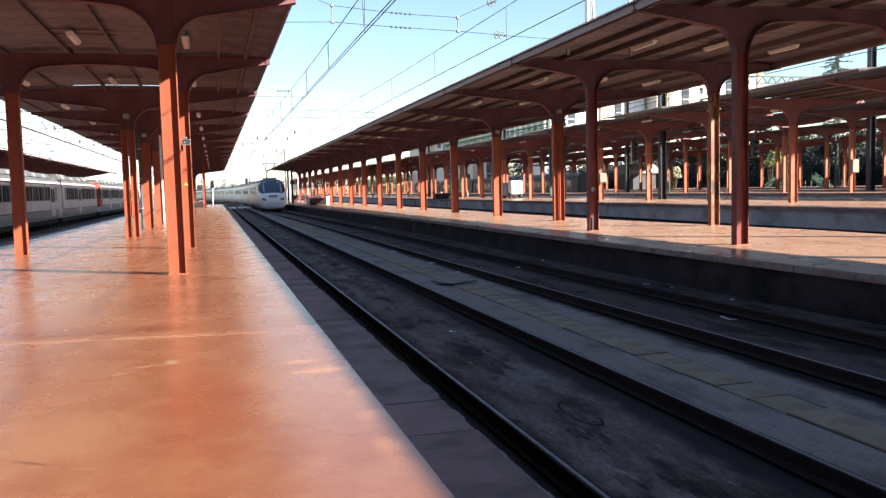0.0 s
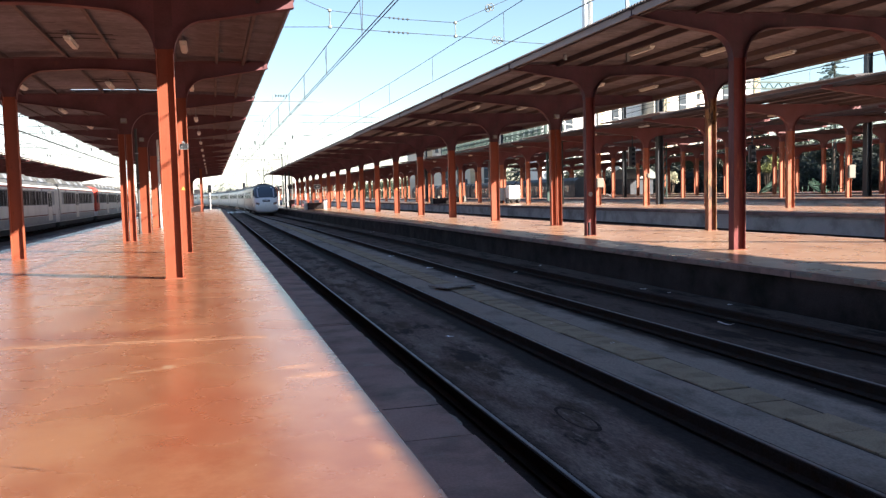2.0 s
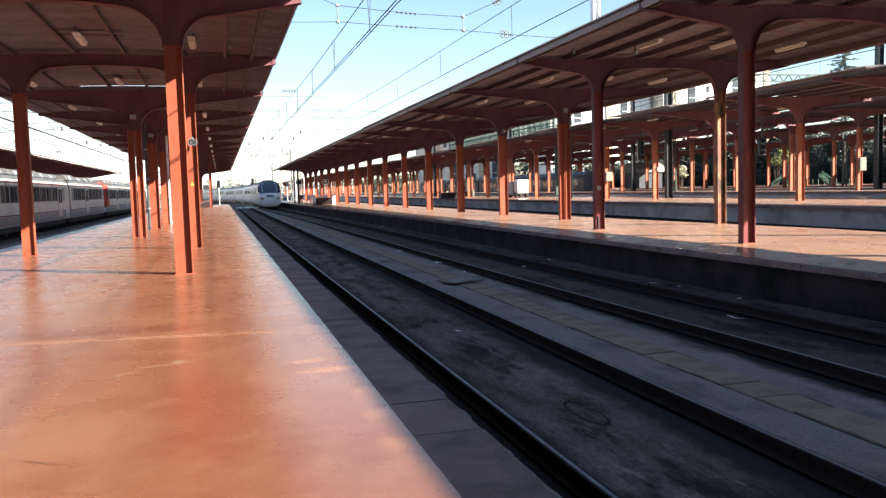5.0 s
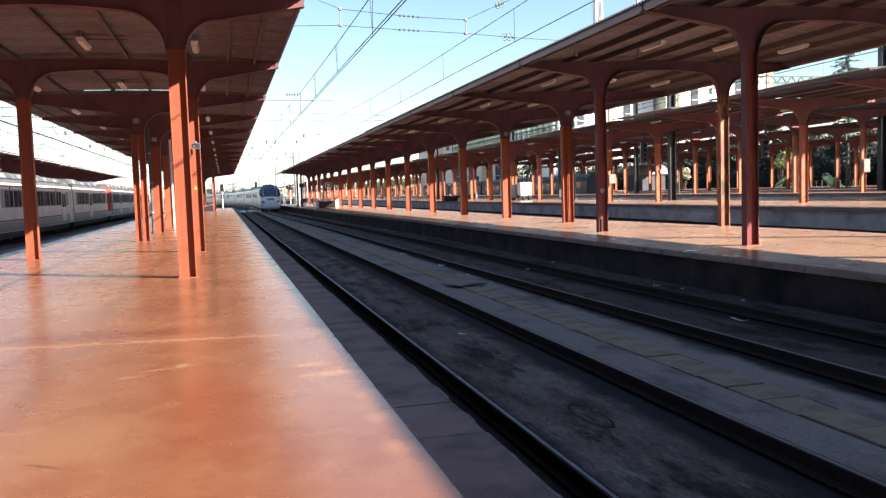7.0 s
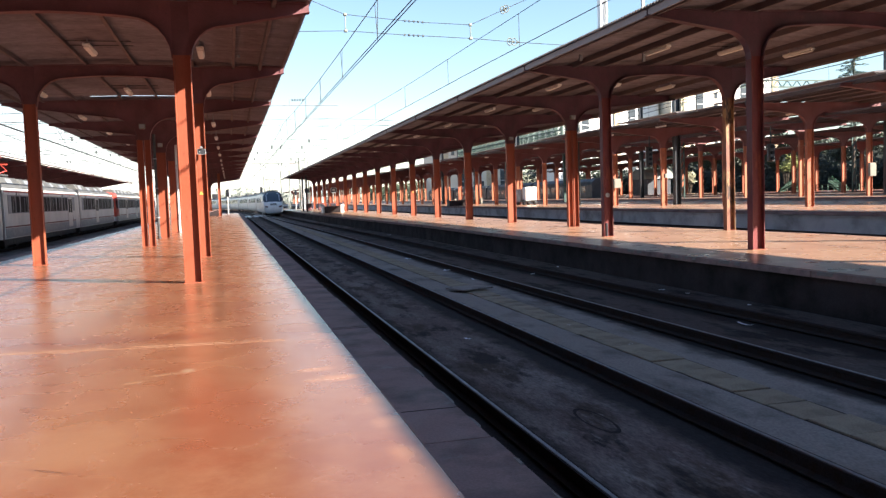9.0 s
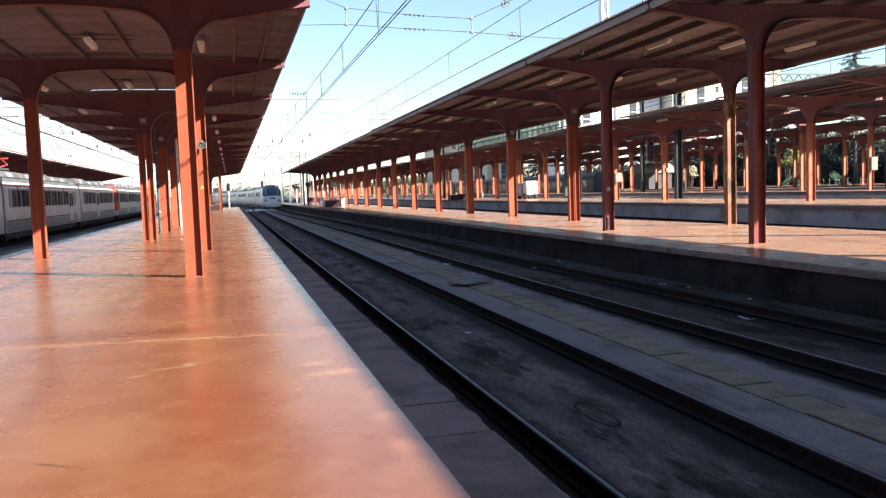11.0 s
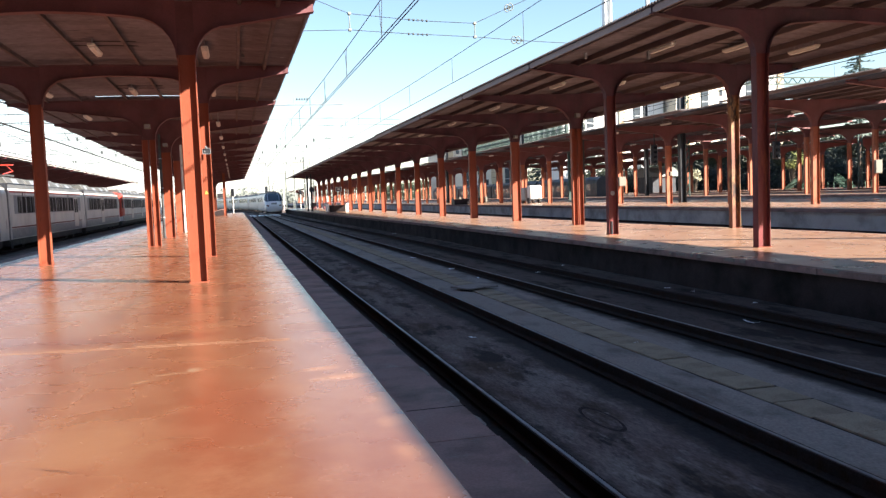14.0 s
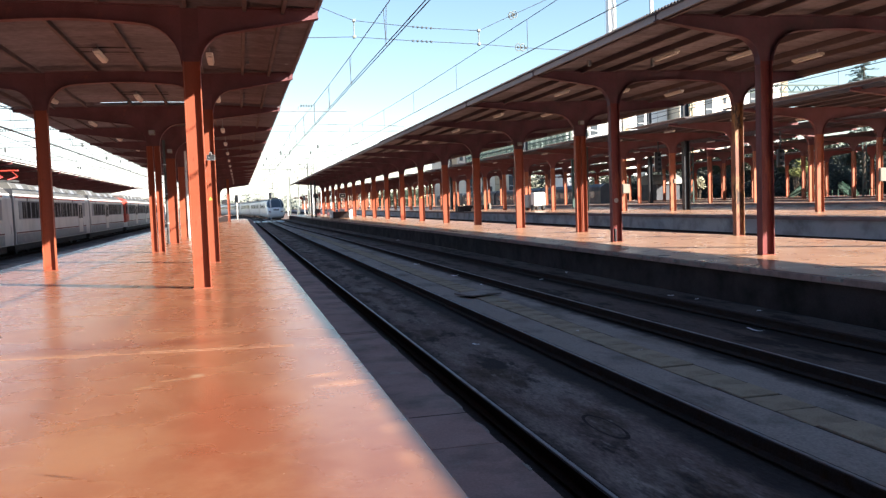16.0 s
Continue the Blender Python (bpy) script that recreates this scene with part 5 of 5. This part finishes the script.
coach.matrix_basis = pose(53.6, 112.0, RAILZ)
for i in range(1, 4):
    copy_thing(coach, pose(53.6, 112.0 + 26.0 * i, RAILZ))
sh = thing("shelter", "small dark shelter with a pale barrel roof", "shelter", at=pose(72.0, 130.0, 0.4))
part("wall", boxes((-2.2, 2.2, -2.6, 2.6, 0, 2.7)), DARKCOACH, sh)
part("roof", prism(bmesh.new(), [(2.9 * math.cos(i * math.pi / 10), 2.7 + 1.7 * math.sin(i * math.pi / 10)) for i in range(11)], -2.7, 2.7, "x"), PALESTEEL, sh, "pale curved roof")

# ---- green footbridge ----
fb = thing("footbridge", "green steel lattice footbridge with mesh sides", "footbridge", at=pose(44.0, 0, 0))
part("deck", boxes((-1.3, 1.3, 100.5, 150, 7.6, 7.95)), DULLGREEN, fb)
for x in (-1.3, 1.3):
    for z in (8.15, 9.6, 11.2):
        part("chord", boxes((x - 0.06, x + 0.06, 100.5, 150, z - 0.06, z + 0.06)), DULLGREEN, fb)
    y = 100.5
    i = 0
    while y < 149:
        part("upright", boxes((x - 0.05, x + 0.05, y - 0.05, y + 0.05, 8.0, 11.2)), DULLGREEN, fb)
        part("brace", tube(bmesh.new(), (x, y, 8.2 if i % 2 else 9.6), (x, y + 2.2, 9.6 if i % 2 else 8.2), 0.035, 4), DULLGREEN, fb)
        part("mesh_panel", boxes(*[(x - 0.012, x + 0.012, y + 0.14 * q, y + 0.14 * q + 0.03, 8.0, 11.1) for q in range(16)], *[(x - 0.012, x + 0.012, y, y + 2.2, 8.1 + 0.5 * q, 8.13 + 0.5 * q) for q in range(6)]), DULLGREEN, fb)
        y += 2.2
        i += 1
for y in (100.7, 124.0, 148.0):
    for x in (-1.0, 1.0):
        part("pillar", boxes((x - 0.15, x + 0.15, y - 0.15, y + 0.15, -0.8, 7.6)), DULLGREEN, fb)
part("end_frame", boxes((-1.4, -1.15, 100.3, 100.6, 6.8, 11.6)), DULLGREEN, fb)

# ---- buildings ----
PANE = material("window_pane", (0.05, 0.06, 0.07), 0.15, amount=0.1, bump=0.0)


def building(x, y, w, d, h, wall_mat, bays, label, seed=1):
    """A block whose front is split into tall vertical bays: tan panels, glazed strips or plain wall with windows."""
    rnd = random.Random(seed)
    b = thing("apartment_building", label, "building", "apartment buildings behind the station", at=pose(x, y, -0.82))
    part("wall", boxes((0, w, 0, d, 0, h)), wall_mat, b)
    part("roof", boxes((-0.3, w + 0.3, -0.3, d + 0.3, h, h + 0.5)), COPING, b)
    step = w / bays
    me = mesh_of(boxes((-0.5, 0.5, -0.05, 0.02, 0, 1.5)), "window", PANE)
    sill = mesh_of(boxes((-0.6, 0.6, -0.14, 0.0, -0.1, 0.0)), "sill", COPING)
    rows = int((h - 2) / 3.1)
    for i in range(bays):
        c = step * (i + 0.5)
        kind = (0, 1, 0, 2, 0, 3)[i % 6]
        if kind == 1:
            part("bay_panel", boxes((c - step * 0.36, c + step * 0.36, -0.35, 0.0, 1.5, h - 0.6)), BRICKY, b, "tan panelled bay")
            for j in range(rows * 2):
                part("panel_joint", boxes((c - step * 0.36, c + step * 0.36, -0.37, -0.34, 2 + 1.55 * j, 2.08 + 1.55 * j)), COPING, b)
        elif kind == 2:
            g = part("window_strip", boxes((c - step * 0.42, c + step * 0.42, -0.2, 0.0, 1.0, h - 0.4)), PANE, b, "tall dark glazed strip")
            for j in range(rows):
                part("mullion", boxes((c - step * 0.42, c + step * 0.42, -0.26, -0.19, 3.0 + 3.1 * j, 3.25 + 3.1 * j)), GREY, g)
        else:
            for j in range(rows):
                if rnd.random() < (0.85 if kind == 3 else 0.3):
                    ob = piece("window", me, b, (c, 0.0, 1.6 + 3.1 * j))
                    piece("sill", sill, ob, (0, 0, 0))
    return b


building(86, 205, 30, 15, 31, STUCCO2, 13, "pale white apartment block with tan and glazed bays", 2)
building(117, 200, 15, 14, 33, STUCCO, 6, "cream apartment block with tall window strips", 3)
building(133, 203, 20, 14, 35.5, STUCCO2, 8, "white apartment block with few windows", 4)
building(58, 230, 24, 14, 25, STUCCO, 11, "cream apartment block with tan panels", 5)


# ---- trees ----
def leaf_cloud(bm, centre, radius, n, size, rnd, flat=0.8):
    for _ in range(n):
        d = Vector((rnd.gauss(0, 1), rnd.gauss(0, 1), rnd.gauss(0, 1) * flat)).normalized() * radius * rnd.uniform(0.35, 1.0)
        p = centre + d
        u = Vector((rnd.gauss(0, 1), rnd.gauss(0, 1), rnd.gauss(0, 1))).normalized()
        v = u.orthogonal().normalized()
        s = size * rnd.uniform(0.6, 1.4)
        a = [p + u * s, p + v * s * 0.5, p - u * s, p - v * s * 0.5]
        bm.faces.new([bm.verts.new(q) for q in a])


def tree(seed, h):
    rnd = random.Random(seed)
    t = thing("tree", "leafy deciduous tree in half shade", "tree", "trees behind the platforms")
    bm = bmesh.new()
    tube(bm, (0, 0, 0), (0.1, 0, h * 0.5), 0.28, 8, 0.17)
    crown = bmesh.new()
    for i in range(11):
        a = rnd.uniform(0, math.tau)
        z = h * rnd.uniform(0.3, 0.5)
        r = h * rnd.uniform(0.12, 0.3)
        tip = Vector((math.cos(a) * r, math.sin(a) * r, z + h * rnd.uniform(0.1, 0.48)))
        tube(bm, (0.05, 0, z), tip, 0.09, 5, 0.03)
        leaf_cloud(crown, tip, h * rnd.uniform(0.12, 0.19), 260, 0.2, rnd)
        leaf_cloud(crown, tip + Vector((rnd.uniform(-1, 1), rnd.uniform(-1, 1), rnd.uniform(-1.6, 0.6))), h * 0.11, 140, 0.2, rnd)
    part("trunk", bm, BARK, t)
    part("crown", crown, LEAF, t)
    return t


def conifer(seed, h):
    rnd = random.Random(seed)
    t = thing("tree", "dark spreading cedar rising above the canopy", "tree", "trees behind the platforms")
    part("trunk", tube(bmesh.new(), (0, 0, 0), (0, 0, h), 0.3, 8, 0.04), BARK, t)
    bm = bmesh.new()
    for i in range(120):
        z = h * (0.4 + 0.59 * i / 120)
        a = rnd.uniform(0, math.tau)
        r = ((h - z) * 0.52 + 0.2) * rnd.uniform(0.5, 1.15)
        rise = rnd.uniform(-0.05, 0.3)
        n = max(4, int(r * 4))
        for j in range(n):
            u = (j + 1) / n
            c = Vector((math.cos(a) * r * u, math.sin(a) * r * u, z + rise * r * u - 0.14 * r * u * u))
            leaf_cloud(bm, c, 0.3 * (1.3 - 0.7 * u), 9, 0.15, rnd, 0.35)
    part("crown", bm, NEEDLE, t)
    return t


kinds = [tree(1, 10.6), tree(2, 11.4), tree(5, 9.0)]
spots = []
rnd = random.Random(11)
for i in range(64):
    y = 40 + i * 2.5 + rnd.uniform(-1.2, 1.2)
    spots.append((92 + rnd.uniform(0, 16) + (i % 3) * 5, y))
for i, (x, y) in enumerate(spots):
    m = pose(x, y, -0.82, 0, 0, rnd.uniform(0, 360))
    if i < 3:
        kinds[i].matrix_basis = m
    else:
        copy_thing(kinds[i % 3], m)
conifer(4, 21.2).matrix_basis = pose(79.3 + 10, 90 + 11.5, -0.82 + 2)
tree(8, 19.5).matrix_basis = pose(97.0, 140.0, -0.82)
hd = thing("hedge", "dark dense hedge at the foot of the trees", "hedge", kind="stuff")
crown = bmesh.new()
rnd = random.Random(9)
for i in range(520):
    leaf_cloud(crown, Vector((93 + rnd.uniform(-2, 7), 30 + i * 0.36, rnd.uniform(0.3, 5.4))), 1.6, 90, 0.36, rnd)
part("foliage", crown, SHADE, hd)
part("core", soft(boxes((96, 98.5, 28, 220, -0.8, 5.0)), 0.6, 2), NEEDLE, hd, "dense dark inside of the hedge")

# shrubs added where sunlight breaks through the dark trees
for x, y, z, r, mat, lab in ((78.0, 127.5, 3.2, 1.1, SUNGAP, "added pale shrub for a sunlit gap before the dark hedge"), (79.0, 101.3, 4.7, 1.3, SUNLEAF, "added shrub with sunlit yellow-green put into its leaves"), (80.0, 104.5, 4.0, 1.0, SUNLEAF, "added shrub with sunlit yellow-green put into its leaves")):
    sb = thing("shrub", lab, "shrub", "shrubs before the hedge", at=pose(x, y, -0.82))
    bm, lv = bmesh.new(), bmesh.new()
    for i in range(7):
        a = i * 2.4
        tip = Vector((0.5 * r * math.cos(a), 0.5 * r * math.sin(a), z + 0.82 + r * rnd.uniform(-0.5, 0.5)))
        tube(bm, (0, 0, 0), tip, 0.06, 5, 0.02)
        leaf_cloud(lv, tip, r * 0.62, 60, 0.16, rnd)
    part("stem", bm, BARK, sb)
    part("crown", lv, mat, sb)

fw = thing("far_woods", "hazy dark belt of distant trees beyond the platforms", "woods", kind="stuff")
crown = bmesh.new()
rnd = random.Random(14)
for i in range(520):
    u = i / 520
    leaf_cloud(crown, Vector((92 - 10 * u + rnd.uniform(-3, 8), 190 + 470 * u, rnd.uniform(0.5, 9.0 + 3 * math.sin(i * 0.3)))), 2.6, 46, 0.55, rnd)
part("foliage", crown, LEAF, fw)

# distance haze is put into the leaf colour
HAZE = material("haze_tinted_leaves", (0.2, 0.22, 0.195), 0.8, amount=0.25, grain=0.6, bump=0.0)
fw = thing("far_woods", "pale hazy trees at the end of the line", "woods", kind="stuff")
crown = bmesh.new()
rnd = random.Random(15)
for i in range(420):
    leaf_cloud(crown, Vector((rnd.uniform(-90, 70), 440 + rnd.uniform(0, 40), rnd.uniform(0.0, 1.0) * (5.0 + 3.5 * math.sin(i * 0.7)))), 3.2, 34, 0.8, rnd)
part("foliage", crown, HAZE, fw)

# ---- litter and wear ----
rnd = random.Random(21)
for x, y, w in ((9.04, 12.87, 0.14), (8.87, 15.66, 0.13), (9.02, 14.89, 0.08), (9.1, 22.0, 0.14), (7.8, 20.5, 0.24), (6.0, 7.16, 0.12), (5.2, 10.05, 0.08), (5.11, 11.93, 0.05), (5.8, 19.5, 0.12), (5.85, 22.3, 0.2), (5.8, 27.2, 0.2), (8.94, 47.0, 0.2), (1.95, 16.0, 0.1), (2.0, 11.0, 0.12), (3.38, 11.77, 0.12)):
    p = thing("litter", "crumpled scrap of pale paper on the track bed", "litter", "litter on the tracks", at=pose(x, y, BEDZ + (0.04 if 4.28 < x < 5.93 else -0.024), 0, 0, rnd.uniform(0, 180)))
    bm = bmesh.new()
    n = 4
    grid = [[bm.verts.new((w * (i / n - 0.5), w * 0.5 * (j / n - 0.5), 0.004 + rnd.uniform(0, 0.18) * w * (0.3 + abs(i / n - 0.5)))) for j in range(n + 1)] for i in range(n + 1)]
    for i in range(n):
        for j in range(n):
            bm.faces.new((grid[i][j], grid[i + 1][j], grid[i + 1][j + 1], grid[i][j + 1]))
    part("scrap", bm, LITTER, p)
p = thing("litter", "bent strip of white plastic on the track bed", "litter", "litter on the tracks", at=pose(7.72, 11.02, BEDZ - 0.022, 0, 0, -8))
bm = bmesh.new()
rows = [[bm.verts.new((x + d, y, z + e)) for d, e in ((-0.018, 0.0), (0.018, 0.004))] for x, y, z in ((-0.07, 0.2, 0.03), (-0.035, 0.1, 0.01), (0.0, 0.0, 0.004), (0.05, -0.02, 0.005), (0.1, -0.01, 0.015))]
for a, b in zip(rows, rows[1:]):
    bm.faces.new((a[0], a[1], b[1], b[0]))
part("strip", bm, LITTER, p)
p = thing("loose_board", "grey flat board lying between the tracks", "board", at=pose(5.05, 17.3, BEDZ + 0.085, 0, 0, 20))
part("panel", soft(boxes((-0.4, 0.4, -0.35, 0.35, 0, 0.03)), 0.006), STRIP, p)
p = thing("rail_stain", "oval ring of black oil on the track bed", "oil stain", kind="structure")
bm = bmesh.new()
ring = [[bm.verts.new((3.27 + k * 0.13 * math.cos(a * math.tau / 28), 7.05 + k * 0.46 * math.sin(a * math.tau / 28), BEDZ - 0.026)) for a in range(28)] for k in (0.84, 1.0)]
for a in range(28):
    bm.faces.new((ring[0][a], ring[0][(a + 1) % 28], ring[1][(a + 1) % 28], ring[1][a]))
part("stain", bm, OILY, p)
# broken pale arris along the platform edge
eg = thing("edge_chips", "pale broken chips along the coping edge", "edge chips", kind="structure")
y = 3.2
while y < 30:
    l = rnd.uniform(0.03, 0.5)
    part("chip", prism(bmesh.new(), [(1.445, y), (1.466, y + l * 0.15), (1.468, y + l * 0.7), (1.45, y + l), (1.446, y + l * 0.5)], -0.05, 0.003, "z"), CHIPSTONE, eg)
    y += l + rnd.choice((0.05, 0.3, 0.9)) * rnd.uniform(0.5, 1.5)
y = 6.0
while y < 40:
    l = rnd.uniform(0.05, 0.6)
    x = 9.3 if y < 16 else 9.3 + (y - 16) / 240
    part("chip", prism(bmesh.new(), [(x + 0.05, y), (x - 0.02, y + l * 0.2), (x - 0.02, y + l * 0.8), (x + 0.04, y + l)], -0.06, 0.003, "z"), CHIPSTONE, eg)
    y += l + rnd.choice((0.1, 0.6, 1.6)) * rnd.uniform(0.5, 1.5)
for y in (5.35, 9.2):
    part("crack", boxes((1.05, 1.47, y, y + 0.012, -0.004, 0.0035)), OILY, eg)
# white boards added for the sunlit patches of bed between the rails
for x0, x1 in ((1.75, 2.95), (3.35, 4.6), (4.95, 6.4)):
    p = thing("crossing_board", "white board added for a sunlit patch of bed between the rails", "crossing board", "boards of the foot crossing", at=pose((x0 + x1) / 2, 125.5, BEDZ - 0.03))
    w = (x1 - x0) / 2
    for i in range(6):
        part("plank", soft(boxes((-w, w, -4.0 + i * 1.34, -2.7 + i * 1.34, 0, 0.13)), 0.02), WHITE, p)
CHIP = material("floor_chip", (0.27, 0.165, 0.11), 0.6, amount=0.1, bump=0.0)
# expansion joint and scuffs in the floor
jt = thing("floor_joint", "pale scratched expansion joint across the red floor", "floor joint", kind="structure")
x = -6.4
while x < 0.45:
    w = rnd.uniform(0.1, 0.5)
    ya, yb = (8.66 - 0.155 * (q - 0.33) for q in (x, x + w))
    for d in (0, 0.085):
        if rnd.random() < 0.8:
            k = rnd.uniform(0.002, 0.0045)
            part("joint_edge", prism(bmesh.new(), [(x, ya + d - k), (x + w, yb + d - k), (x + w, yb + d + k), (x, ya + d + k)], -0.002, 0.0022, "z"), CHIP, jt)
    x += w


def scuff(name, pts, w, mat, label):
    """A thin worn mark on the floor along a line of (x, y) points, ragged at the edges."""
    ob = thing(name, label, "floor mark", "marks on the red floor", kind="structure")
    bm = bmesh.new()
    a, b = [], []
    for i, (x, y) in enumerate(pts):
        k = w * rnd.uniform(0.4, 1.2) * (0.35 if i in (0, len(pts) - 1) else 1.0)
        a.append(bm.verts.new((x, y - k, 0.0022)))
        b.append(bm.verts.new((x, y + k, 0.0022)))
    for i in range(len(pts) - 1):
        bm.faces.new((a[i], a[i + 1], b[i + 1], b[i]))
    part("mark", bm, mat, ob)


for i in range(70):
    x, y = rnd.uniform(-1.6, 0.9), rnd.uniform(3.0, 8.6)
    if i < 12:
        x, y = -0.45 + rnd.uniform(-0.14, 0.12), 6.72 + rnd.uniform(-0.12, 0.12)
    s = rnd.uniform(0.002, 0.0065)
    scuff("paint_chip", [(x - s, y), (x, y + s * 0.3), (x + s, y)], s * 1.2, CHIP, "tiny pale chip in the red floor paint")


# ---- what moves ----
NOSE = ((0, 89.5), (2, 96.0), (4, 102.5), (6.5, 110.5), (9, 119.0), (11.5, 126.5), (14, 133.0), (16, 138.5))


def nose_y(t):
    for (a, p), (b, q) in zip(NOSE, NOSE[1:]):
        if t <= b:
            return p + (q - p) * (t - a) / (b - a)
    return NOSE[-1][1]


def motions():
    for c, off in cars:
        rows = []
        for i in range(17):
            t = float(i)
            y = nose_y(t) + off
            xa, xb = AXIS + cross_over(y + 3), AXIS + cross_over(y + 23)
            slope = (xb - xa) / 20
            rows.append((t, pose(xa - 3 * slope, y, RAILZ, 0, 0, -math.degrees(math.atan(slope)))))
        walk(c, rows)


motions()
